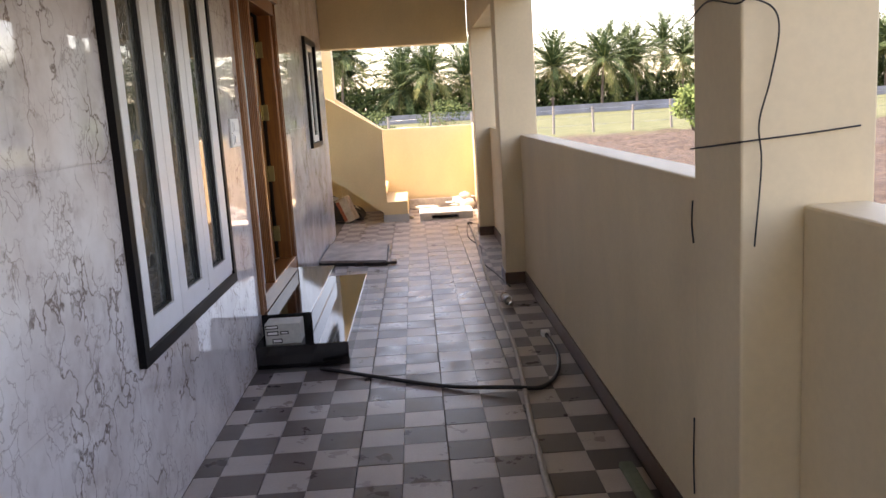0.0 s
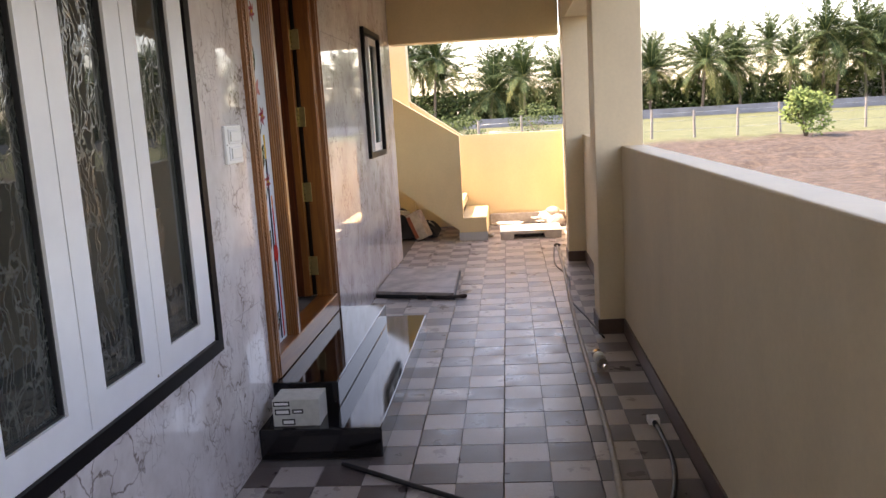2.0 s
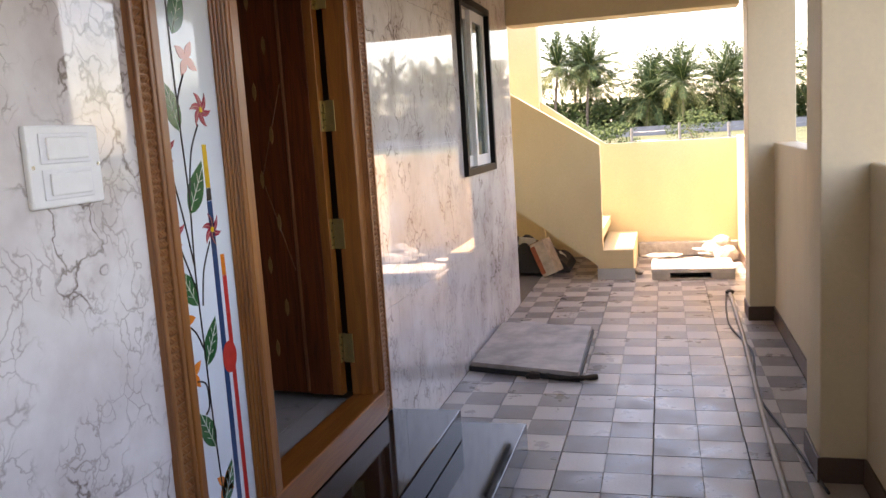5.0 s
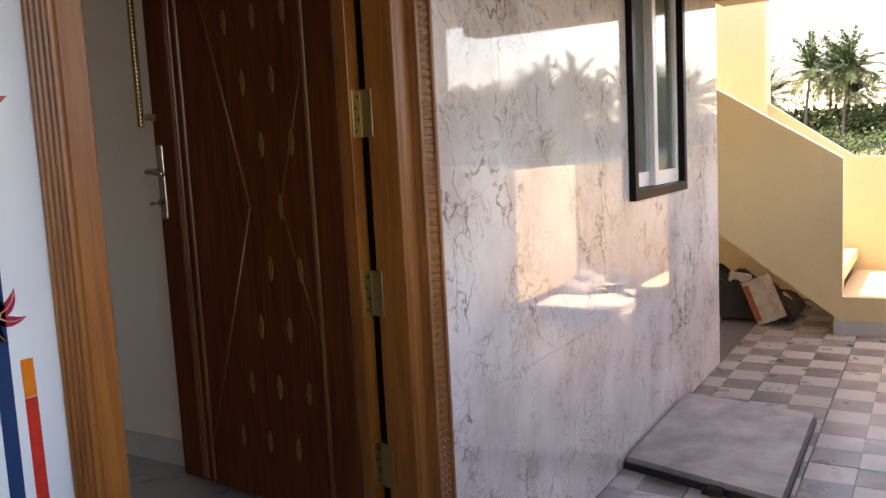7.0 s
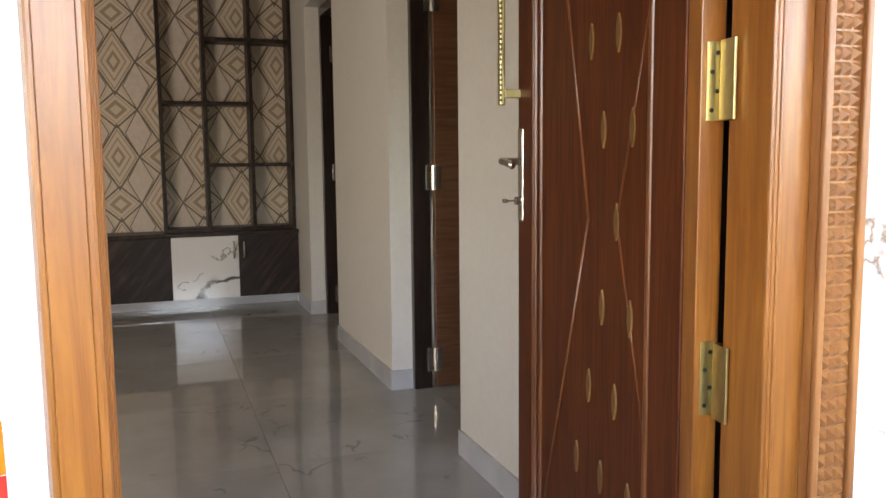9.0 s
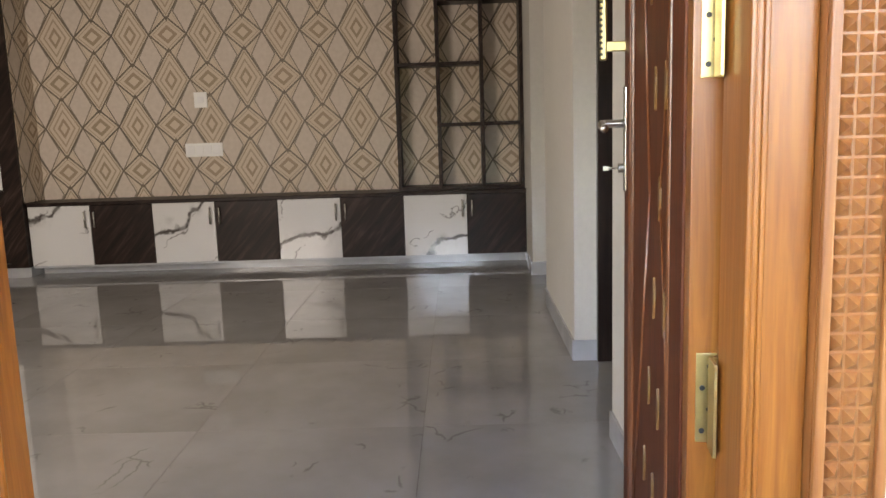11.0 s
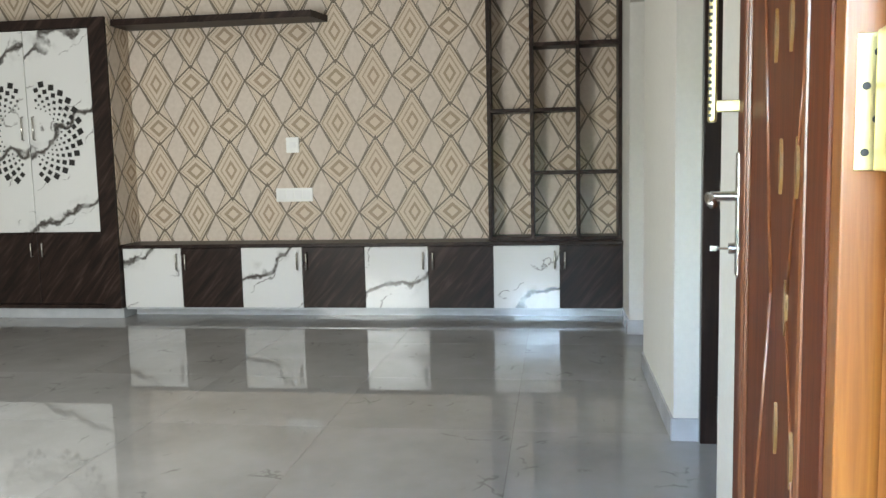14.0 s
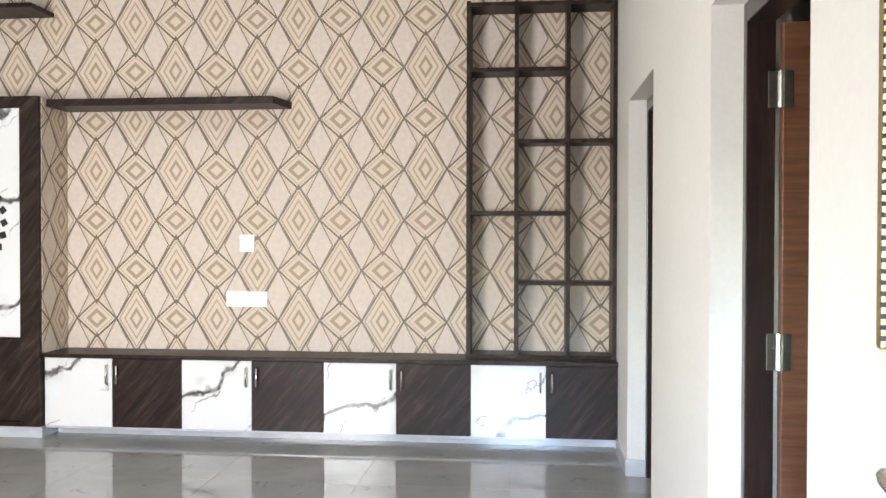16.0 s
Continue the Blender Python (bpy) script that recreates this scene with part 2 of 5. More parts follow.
def ground_mat():
    """Ploughed reddish soil inside the fence, dry green grass beyond it."""
    m = mat_new("field_ground", 0.95)
    k = Net(m)
    p = k.pos()
    s = k.xyz(p)
    soil = k.ramp(k.noise(p, 3.2, 9, 0.75), (0.36, (0.016, 0.011, 0.008)), (0.5, (0.046, 0.032, 0.022)), (0.66, (0.095, 0.070, 0.050)))
    tuft = k.noise(k.mapped(p, (1, 1, 1)), 0.9, 8, 0.7)
    grass = k.ramp(tuft, (0.32, (0.036, 0.050, 0.017)), (0.5, (0.068, 0.082, 0.030)), (0.68, (0.112, 0.118, 0.057)))
    edge = k.math("ADD", s[1], k.math("MULTIPLY", k.noise(p, 0.25, 5), 9.0))
    side = k.math("ADD", s[0], k.math("MULTIPLY", k.noise(p, 0.3, 5), 5.0))
    far = k.ramp(k.math("DIVIDE", edge, 100.0), (0.495, 0.0), (0.53, 1.0))
    left = k.ramp(k.math("DIVIDE", side, 100.0), (0.045, 1.0), (0.07, 0.0))
    k.color(k.mix(k.math("MAXIMUM", far, left), soil, grass))
    k.bump(k.noise(p, 3.0, 8, 0.7), 0.8, 0.15)
    return m


M_CREAM = paint("cream_wall_paint", (0.80, 0.65, 0.43))
M_YELLOW = paint("yellow_wall_paint", (0.74, 0.60, 0.36))
M_HALL = paint("off_white_hall_paint", (0.72, 0.70, 0.64), 0.5, 0.04)
M_CEIL = paint("white_ceiling_paint", (0.78, 0.77, 0.74), 0.7, 0.03)
M_MARBLE = marble_wall()
M_HALLTILE = hall_tile()
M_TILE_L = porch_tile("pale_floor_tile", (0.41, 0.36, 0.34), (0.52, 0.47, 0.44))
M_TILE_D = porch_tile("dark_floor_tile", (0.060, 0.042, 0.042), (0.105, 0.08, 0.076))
M_GROUT = plain("grout", (0.16, 0.14, 0.13), 0.9, bump=0.3)
M_GRANITE = plain("black_granite", (0.012, 0.011, 0.012), 0.06, scale=220.0, var=0.6)
M_HONED = plain("honed_black_granite", (0.010, 0.009, 0.010), 0.4, scale=220.0, var=0.6)
M_HONED.node_tree.nodes["Principled BSDF"].inputs["Specular IOR Level"].default_value = 0.08
M_SKIRT = plain("brown_skirting_tile", (0.105, 0.060, 0.040), 0.4, scale=14)
M_GREYSKIRT = plain("grey_skirting_tile", (0.50, 0.52, 0.54), 0.12, scale=6)
M_TEAK = wood("varnished_teak", (0.20, 0.058, 0.010), (0.31, 0.108, 0.019))
M_TEAK_H = wood("varnished_teak_rail", (0.20, 0.058, 0.010), (0.31, 0.108, 0.019), axis=1)
M_DOOR = wood("reddish_door_wood", (0.062, 0.011, 0.003), (0.135, 0.031, 0.007), axis=2, rough=0.5, coat=0.0)
M_DOOR.node_tree.nodes["Principled BSDF"].inputs["Specular IOR Level"].default_value = 0.25
M_CARVE = wood("carved_teak", (0.20, 0.066, 0.019), (0.31, 0.125, 0.038), axis=2, rough=0.4, coat=0.15)
M_INNER = wood("brown_flush_door", (0.11, 0.045, 0.022), (0.19, 0.085, 0.045), axis=1, rough=0.35)
M_DARKFRAME = wood("dark_stained_frame", (0.012, 0.007, 0.006), (0.03, 0.016, 0.012), rough=0.3)
M_UPVC = plain("white_window_frame", (0.78, 0.78, 0.78), 0.3, var=0.05, scale=8)
M_WHITE = plain("white_plastic", (0.82, 0.82, 0.80), 0.3, var=0.04)
M_BRASS = plain("brass", (0.55, 0.45, 0.22), 0.35, 1.0, scale=40)
M_STEEL = plain("brushed_steel", (0.62, 0.60, 0.56), 0.25, 1.0, scale=60)
M_BLACK = plain("black_rubber", (0.012, 0.012, 0.013), 0.5)
M_CONCRETE = plain("concrete", (0.42, 0.39, 0.36), 0.9, bump=0.5, scale=18, var=0.3)
M_LAMW = white_marble_laminate()
M_LAMD = dark_laminate()
M_PAPER = wallpaper()
M_GROUND = ground_mat()

# ---- shapes ----
ORG = {}


def box(bm, x0, x1, y0, y1, z0, z1, bevel=0.0):
    made = bmesh.ops.create_cube(bm, size=1.0, matrix=Matrix.LocRotScale(
        ((x0 + x1) / 2, (y0 + y1) / 2, (z0 + z1) / 2), None, (abs(x1 - x0), abs(y1 - y0), abs(z1 - z0))))
    if bevel:
        edges = list({e for v in made["verts"] for e in v.link_edges})
        bmesh.ops.bevel(bm, geom=edges, offset=bevel, segments=2, affect="EDGES", profile=0.5)
    return bm


def cube(x0, x1, y0, y1, z0, z1, bevel=0.0):
    return box(bmesh.new(), x0, x1, y0, y1, z0, z1, bevel)


def cyl(bm, a, b, r0, r1=None, n=16):
    a, b = Vector(a), Vector(b)
    d = b - a
    m = Matrix.Translation((a + b) / 2) @ d.to_track_quat("Z", "Y").to_matrix().to_4x4()
    bmesh.ops.create_cone(bm, cap_ends=True, segments=n, radius1=r0, radius2=r0 if r1 is None else r1, depth=d.length, matrix=m)
    return bm


def extrude_poly(pts, axis, a, b):
    """A prism: pts in the plane across axis ('x': (y,z), 'y': (x,z), 'z': (x,y)), from a to b along it."""
    bm = bmesh.new()
    def at(p, t):
        return {"x": (t, p[0], p[1]), "y": (p[0], t, p[1]), "z": (p[0], p[1], t)}[axis]
    lo = [bm.verts.new(at(p, a)) for p in pts]
    hi = [bm.verts.new(at(p, b)) for p in pts]
    n = len(pts)
    bm.faces.new(lo)
    bm.faces.new(hi[::-1])
    for i in range(n):
        bm.faces.new((lo[i], hi[i], hi[(i + 1) % n], lo[(i + 1) % n]))
    bmesh.ops.recalc_face_normals(bm, faces=bm.faces)
    return bm


def tube(points, r, n=8, closed=False):
    """A round bar along points."""
    bm = bmesh.new()
    pts = [Vector(p) for p in points]
    rings = []
    side = None
    for i, p in enumerate(pts):
        d = (pts[min(i + 1, len(pts) - 1)] - pts[max(i - 1, 0)]).normalized()
        if side is None:
            side = d.orthogonal().normalized()
        side = (side - d * side.dot(d)).normalized()
        up = d.cross(side)
        rr = r[i] if isinstance(r, (list, tuple)) else r
        rings.append([bm.verts.new(p + (side * math.cos(2 * math.pi * j / n) + up * math.sin(2 * math.pi * j / n)) * rr) for j in range(n)])
    for a, b in zip(rings, rings[1:]):
        for j in range(n):
            bm.faces.new((a[j], a[(j + 1) % n], b[(j + 1) % n], b[j]))
    bm.faces.new(rings[0][::-1])
    bm.faces.new(rings[-1])
    for f in bm.faces:
        f.smooth = True
    return bm


def smooth_path(pts, k=6):
    """Catmull-Rom points through pts."""
    P = [Vector(p) for p in pts]
    out = []
    for i in range(len(P) - 1):
        a, b, c, d = P[max(i - 1, 0)], P[i], P[i + 1], P[min(i + 2, len(P) - 1)]
        for j in range(k):
            t = j / k
            out.append(0.5 * ((2 * b) + (c - a) * t + (2 * a - 5 * b + 4 * c - d) * t * t + (3 * b - a - 3 * c + d) * t ** 3))
    return out + [P[-1]]


def mesh_of(name, bm, material):
    me = bpy.data.meshes.new(name)
    bm.to_mesh(me)
    bm.free()
    me.materials.append(material)
    return me


def thing(name, at, label, category, group="", kind=""):
    ob = new(name)
    ob.location = at
    ob.empty_display_size = 0.1
    ORG[ob.name] = Vector(at)
    return tagged(ob, label, category, group, kind)


def part(name, bm, material, parent, label=""):
    """One mesh under a thing or a part; bm is in the thing's world place."""
    o = ORG.get(parent.name, Vector())
    bmesh.ops.translate(bm, verts=bm.verts, vec=-o)
    ob = new(name, mesh_of(name, bm, material))
    ob.parent = parent
    ORG[ob.name] = o
    return tagged(ob, label)


def solid(name, bm, material, label="", category="", group="", kind=""):
    """A thing that is one mesh."""
    ob = new(name, mesh_of(name, bm, material))
    ORG[ob.name] = Vector()
    return tagged(ob, label, category, group, kind)


def wall_with_holes(axis, a, b, u0, u1, z0, z1, holes):
    """A wall from a to b along axis ('x' or 'y'), spanning u0..u1 and z0..z1, with through openings (u, u, z, z)."""
    us = sorted({u0, u1, *[h[0] for h in holes], *[h[1] for h in holes]})
    zs = sorted({z0, z1, *[h[2] for h in holes], *[h[3] for h in holes]})
    us, zs = [u for u in us if u0 <= u <= u1], [z for z in zs if z0 <= z <= z1]
    def full(i, j):
        if not (0 <= i < len(us) - 1 and 0 <= j < len(zs) - 1):
            return False
        u, z = (us[i] + us[i + 1]) / 2, (zs[j] + zs[j + 1]) / 2
        return not any(h[0] < u < h[1] and h[2] < z < h[3] for h in holes)
    bm = bmesh.new()
    vs = {}
    def vert(t, i, j):
        if (t, i, j) not in vs:
            vs[t, i, j] = bm.verts.new((t, us[i], zs[j]) if axis == "x" else (us[i], t, zs[j]))
        return vs[t, i, j]
    for i in range(len(us) - 1):
        for j in range(len(zs) - 1):
            if not full(i, j):
                continue
            for t in (a, b):
                bm.faces.new((vert(t, i, j), vert(t, i + 1, j), vert(t, i + 1, j + 1), vert(t, i, j + 1)))
            for (di, dj, e0, e1) in ((-1, 0, (0, 0), (0, 1)), (1, 0, (1, 0), (1, 1)), (0, -1, (0, 0), (1, 0)), (0, 1, (0, 1), (1, 1))):
                if not full(i + di, j + dj):
                    p, q = (i + e0[0], j + e0[1]), (i + e1[0], j + e1[1])
                    bm.faces.new((vert(a, *p), vert(a, *q), vert(b, *q), vert(b, *p)))
    bmesh.ops.recalc_face_normals(bm, faces=bm.faces)
    return bm

# ---- the porch and the house: structure ----
WX = -1.05          # face of the marble wall
HALL_Z = 0.36       # hall floor
ROOF_Z = 3.36
WIN1 = (3.69, 5.205, 0.63, 2.30)
WIN2 = (9.013, 9.879, 1.156, 2.24)
DOOR = (5.853, 7.388, 0.28, 2.34)
END_Y = 10.71

solid("wall_front", wall_with_holes("x", WX - 0.012, -1.28, -3.0, END_Y, -0.6, ROOF_Z, [
    (WIN1[0] + 0.05, WIN1[1] - 0.05, WIN1[2] + 0.05, WIN1[3] - 0.05),
    (WIN2[0] + 0.04, WIN2[1] - 0.04, WIN2[2] + 0.04, WIN2[3] - 0.04),
    (DOOR[0] + 0.02, DOOR[1] - 0.02, DOOR[2], DOOR[3] - 0.02)]), M_HALL, "plastered house front wall behind the marble", "wall", kind="structure")
solid("wall_house_end", cube(-7.5, -1.284, END_Y - 0.23, END_Y - 0.003, -0.6, ROOF_Z), M_YELLOW, "yellow painted end wall of the house", "wall", kind="structure")
solid("floor_porch_base", cube(-1.35, 0.99, -3.2, 13.2, -0.6, -0.012), M_GROUT, "grey cement bed under the porch tiles", "floor", kind="structure")
solid("ceiling_porch", cube(-1.05, 1.35, -3.2, 11.76, 2.86, 3.0), M_CREAM, "cream painted porch ceiling slab", "ceiling", kind="structure")
solid("beam_end", cube(WX, 0.67, 10.66, 10.9, 2.22, 2.86, 0.006), M_YELLOW, "yellow painted beam across the porch end", "beam", kind="structure")
solid("beam_outer", cube(0.69, 0.96, -3.2, 10.9, 2.32, 2.86, 0.006), M_CREAM, "cream painted beam along the porch edge", "beam", kind="structure")
solid("parapet_back", cube(-1.05, 0.83, -3.15, -3.0, -0.012, 1.238, 0.008), M_CREAM, "plain cream parapet closing the porch end", "parapet", kind="structure")
# Two unseen walls, added to stop daylight leaking in beneath the stair.
solid("wall_under_stair", cube(-1.9, -1.8, 11.852, 13.048, 0.0, 1.0), M_YELLOW, "unseen plain wall added to keep light from under the stair", "wall", kind="structure")
solid("wall_passage", cube(-1.9, -1.8, END_Y, 11.733, 0.0, 2.858), M_YELLOW, "unseen plain wall added to keep light out of the passage", "wall", kind="structure")
# Out-of-view slab, added so no sun reaches the tiles before the stair.
solid("roof_overhang", cube(-3.8, -1.052, END_Y, 11.76, 2.86, 3.0), M_CREAM, "unseen cream slab added to keep sun off the stair passage", "roof", kind="structure")

# columns and parapet
for i, (y0, y1) in enumerate(((-2.3, -2.0), (2.63, 2.93), (7.47, 7.77), (10.123, 10.42))):
    c = thing("porch_column", (0.79, (y0 + y1) / 2, 0), "square cream painted porch column with brown tile skirting", "column", "porch columns", "structure")
    dx = 0.024 if i == 1 else 0.0
    part("shaft", cube(0.668 + dx, 0.97 + dx, y0, y1, 0.0, 2.32, 0.006), M_CREAM, c)
    part("skirting", cube(0.658 + dx, 0.83, y0 - 0.01, y1 + 0.01, 0.0, 0.10, 0.002), M_SKIRT, c, "brown skirting tile")
for i, (y0, y1) in enumerate(((-2.0, 2.63), (2.93, 7.47), (7.77, 10.123), (10.42, 13.05))):
    solid("parapet", cube(0.832, 0.98, y0, y1, -0.012, 1.226, 0.008), M_CREAM, "cream painted low porch parapet wall", "parapet", "porch parapets", "structure")
    solid("skirting_parapet", cube(0.822, 0.832, y0 + 0.012, y1 - 0.012, 0.0, 0.10), M_SKIRT, "brown tile skirting along the parapet", "skirting", "parapet skirtings", "structure")

# stair behind the house end
solid("stair_near_wall", extrude_poly([(-0.445, 0.0), (-0.445, 1.235), (-3.8, 1.235 + 3.355 * 0.64), (-3.8, 0.128 + 3.304 * 0.74), (-0.497, 0.128), (-0.497, 0.0)][::-1], "y", 11.735, 11.85),
      M_YELLOW, "yellow painted sloping stair side wall", "stair wall", kind="structure")
solid("stair_far_wall", extrude_poly([(0.96, 0.0), (0.96, 1.20), (-0.475, 1.205), (-3.8, 1.205 + 3.325 * 0.72), (-3.8, 0.0)][::-1], "y", 13.05, 13.18),
      M_YELLOW, "yellow painted far parapet wall of the stair", "stair wall", kind="structure")
solid("stair_pillar", cube(-1.55, -1.15, 12.95, 13.22, 0, 2.95), M_YELLOW, "yellow painted stair pillar", "pillar", kind="structure")
stair = thing("staircase", (-0.3, 12.4, 0), "concrete staircase rising behind the house", "staircase", kind="structure")
for i in range(12):
    x1 = -0.172 - 0.275 * i
    part("step", cube(x1 - 0.30, x1, 11.74 if i == 0 else 11.852, 13.048, 0.0 if i < 1 else min(0.16 + 0.74 * (-0.177 - x1), 0.20 + 0.18 * i), 0.27 + 0.18 * i, 0.006), M_CREAM if i else M_YELLOW, stair)
part("skirting", cube(-0.50, -0.162, 11.722, 11.734, 0, 0.10), M_GREYSKIRT, stair, "grey skirting tile")
solid("wall_ledge", cube(-0.165, 0.83, 12.97, 13.05, 0, 0.15, 0.01), M_CONCRETE, "rough concrete ledge along the yellow wall", "ledge", kind="structure")

# hall
solid("floor_hall_base", cube(-7.4, -1.285, 1.2, 10.4, -0.6, HALL_Z - 0.012), M_GROUT, "bed of the hall floor", "floor", kind="structure")
solid("wall_tv", cube(-6.55, -6.33, 1.2, 10.4, HALL_Z - 0.01, ROOF_Z), M_PAPER, "wall with brown lozenge wallpaper", "wall", kind="structure")
solid("wall_hall_side", wall_with_holes("y", 7.405, 7.64, -6.33, -1.28, HALL_Z - 0.01, ROOF_Z, [(-5.594, -4.742, HALL_Z - 0.02, 2.41), (-3.62, -2.75, HALL_Z - 0.02, 2.37)]),
      M_HALL, "off-white painted hall side wall with two doorways", "wall", kind="structure")
solid("wall_hall_left", cube(-6.33, -1.28, 1.2, 1.42, HALL_Z - 0.01, ROOF_Z), M_HALL, "off-white painted hall wall", "wall", kind="structure")
solid("wall_rooms_back", cube(-6.33, -1.28, 10.2, 10.4, HALL_Z - 0.01, ROOF_Z), M_HALL, "plain wall closing the side rooms", "wall", kind="structure")
solid("wall_rooms_between", cube(-4.25, -4.1, 7.64, 10.2, HALL_Z - 0.01, ROOF_Z), M_HALL, "plain wall between the side rooms", "wall", kind="structure")
solid("ceiling_hall", cube(-7.4, -1.05, -3.0, END_Y, ROOF_Z, ROOF_Z + 0.15), M_CEIL, "white painted hall ceiling", "ceiling", kind="structure")

# ---- ground outside ----
def ground():
    bm = bmesh.new()
    def height(x, y):
        if 3 < x < 70 and -30 < y < 51:
            return -0.62 + 0.16 * (noise.fractal((x * 0.9, y * 0.9, 0), 1.0, 2.0, 4)) + 0.05 * math.sin(y * 2.2)
        return -0.62
    xs = [-3000, -600, -150, -60, -20, 0.97] + [1.5 + 0.45 * i for i in range(120)] + [65, 80, 110, 160, 300, 800, 3000]
    ys = [-3000, -600, -150, -60, -30, -10] + [-4 + 0.5 * i for i in range(110)] + [53, 58, 66, 80, 100, 130, 200, 400, 900, 3000]
    grid = [[bm.verts.new((x, y, height(x, y))) for y in ys] for x in xs]
    for i in range(len(xs) - 1):
        for j in range(len(ys) - 1):
            f = bm.faces.new((grid[i][j], grid[i + 1][j], grid[i + 1][j + 1], grid[i][j + 1]))
            f.smooth = True
    return solid("ground", bm, M_GROUND, "ploughed reddish field with dry grass beyond", "ground", kind="structure")


ground()

# ---- steps at the door ----
steps = thing("door_steps", (-0.8, 6.6, 0), "two polished black granite steps at the front door", "steps", kind="structure")
part("lower_step", cube(WX, -0.495, 5.585, 7.62, 0, 0.14, 0.006), M_GRANITE, steps)
part("upper_step", cube(WX, -0.735, 5.85, 7.41, 0.14, 0.27, 0.006), M_GRANITE, steps)

# ---- front door frame ----
def carved_strip(y0, y1, z0, z1):
    """A strip with three rows of small pyramids between two beads."""
    bm = cube(WX - 0.01, -1.038, y0, y1, z0, z1)
    box(bm, -1.038, -1.028, y0, y0 + 0.013, z0, z1, 0.003)
    box(bm, -1.038, -1.028, y1 - 0.013, y1, z0, z1, 0.003)
    w = (y1 - y0 - 0.03) / 3
    n = int((z1 - z0) / 0.0215)
    for i in range(n):
        for j in range(3):
            a, c = y0 + 0.015 + j * w + 0.001, z0 + i * 0.0215 + 0.001
            vs = [bm.verts.new((-1.0385, yy, zz)) for yy, zz in ((a, c), (a + w - 0.002, c), (a + w - 0.002, c + 0.0195), (a, c + 0.0195))]
            top = bm.verts.new((-1.0275, a + w / 2 - 0.001, c + 0.0098))
            for q in range(4):
                bm.faces.new((vs[q], vs[(q + 1) % 4], top))
    return bm


def ridges(a, b, z0, z1, n=4):
    """Upright beads side by side from a to b, each an (x, y)."""
    a, b = Vector(a), Vector(b)
    r = (b - a).length / n * 0.5
    bm = bmesh.new()
    for i in range(n):
        p = a.lerp(b, (i + 0.5) / n)
        cyl(bm, (p.x, p.y, z0), (p.x, p.y, z1), r, n=10)
    return bm


y0, y1, z0, z1 = DOOR
dframe = thing("door_frame", (-1.05, 6.63, 0.27), "carved teak front door frame with beaded mouldings", "door frame", kind="structure")
part("threshold", cube(-1.15, -1.024, 5.925, 7.303, 0.272, 0.385, 0.006), M_TEAK_H, dframe)
part("post", cube(-1.146, -1.026, 5.925, 5.955, 0.385, 2.24, 0.004), M_TEAK, dframe)
part("mullion", extrude_poly([(-1.146, 6.291), (-1.146, 6.352), (-1.086, 6.352), (-1.034, 6.345), (-1.026, 6.342), (-1.026, 6.303), (-1.034, 6.300), (-1.086, 6.291)], "z", 0.385, 2.24), M_TEAK, dframe)
part("moulding", ridges((-1.086, 6.289), (-1.030, 6.300), 0.387, 2.24, 5), M_TEAK, dframe)
part("moulding", ridges((-1.028, 6.345), (-1.086, 6.352), 0.387, 2.24, 4), M_TEAK, dframe)
part("post", cube(-1.145, -1.053, 7.232, 7.3045, 0.385, 2.24, 0.004), M_TEAK, dframe)
# Dark strip added so the gap beside the leaf reads as a shadow line.
part("jamb_lining", cube(-1.31, -1.1465, 7.278, 7.372, 0.385, 2.30), M_DARKFRAME, dframe)
part("moulding", ridges((-1.056, 7.232), (-1.0515, 7.252), 0.387, 2.24, 3), M_TEAK, dframe)
part("head", cube(-1.146, -1.030, 5.925, 7.303, 2.24, 2.335, 0.004), M_TEAK_H, dframe)
part("carved_border", carved_strip(y0, 5.922, 0.272, 2.335), M_CARVE, dframe, "carved strip of small pyramids")
part("carved_border", carved_strip(7.305, y1, 0.272, 2.335), M_CARVE, dframe, "carved strip of small pyramids")
part("cornice", cube(WX - 0.01, -1.005, y0 - 0.01, y1 + 0.01, 2.335, 2.405, 0.01), M_CARVE, dframe)

# ---- painted glass side light ----
M_MILK = plain("milky_glass", (0.70, 0.76, 0.80), 0.06, scale=3, var=0.06)
def flat_shape(pts, x=-1.0855, t=0.0012):
    return extrude_poly(pts, "x", x, x + t)


def petal(cy, cz, ang, ln, w, bend=0.0):
    out = []
    for s in (1, -1):
        rng = range(0, 9) if s > 0 else range(7, 0, -1)
        for i in rng:
            f = i / 8
            a = ang + bend * f
            r = ln * f
            off = s * w * math.sin(math.pi * f ** 0.8)
            out.append((cy + r * math.cos(a) - off * math.sin(a), cz + r * math.sin(a) + off * math.cos(a)))
    return flat_shape(out)


def joined(bms):
    out = bmesh.new()
    for b in bms:
        me = bpy.data.meshes.new("tmp")
        b.to_mesh(me)
        out.from_mesh(me)
        b.free()
        bpy.data.meshes.remove(me)
    return out


side = thing("side_light", (-1.09, 6.117, 0.385), "milky glass side light painted with red flowers and green leaves", "glass panel", kind="structure")
part("pane", cube(-1.098, -1.0855, 5.945, 6.296, 0.385, 2.24), M_MILK, side)
P_RED = plain("red_glass_paint", (0.36, 0.03, 0.06), 0.15)
P_ORANGE = plain("orange_glass_paint", (0.75, 0.20, 0.02), 0.15)
P_GREEN = plain("green_glass_paint", (0.012, 0.10, 0.03), 0.15)
P_LINE = plain("dark_line_paint", (0.02, 0.018, 0.018), 0.2)
P_BLUE = plain("blue_glass_paint", (0.012, 0.045, 0.13), 0.15)
P_YELLOW = plain("yellow_glass_paint", (0.72, 0.42, 0.02), 0.15)
P_SCARLET = plain("scarlet_glass_paint", (0.60, 0.04, 0.03), 0.15)
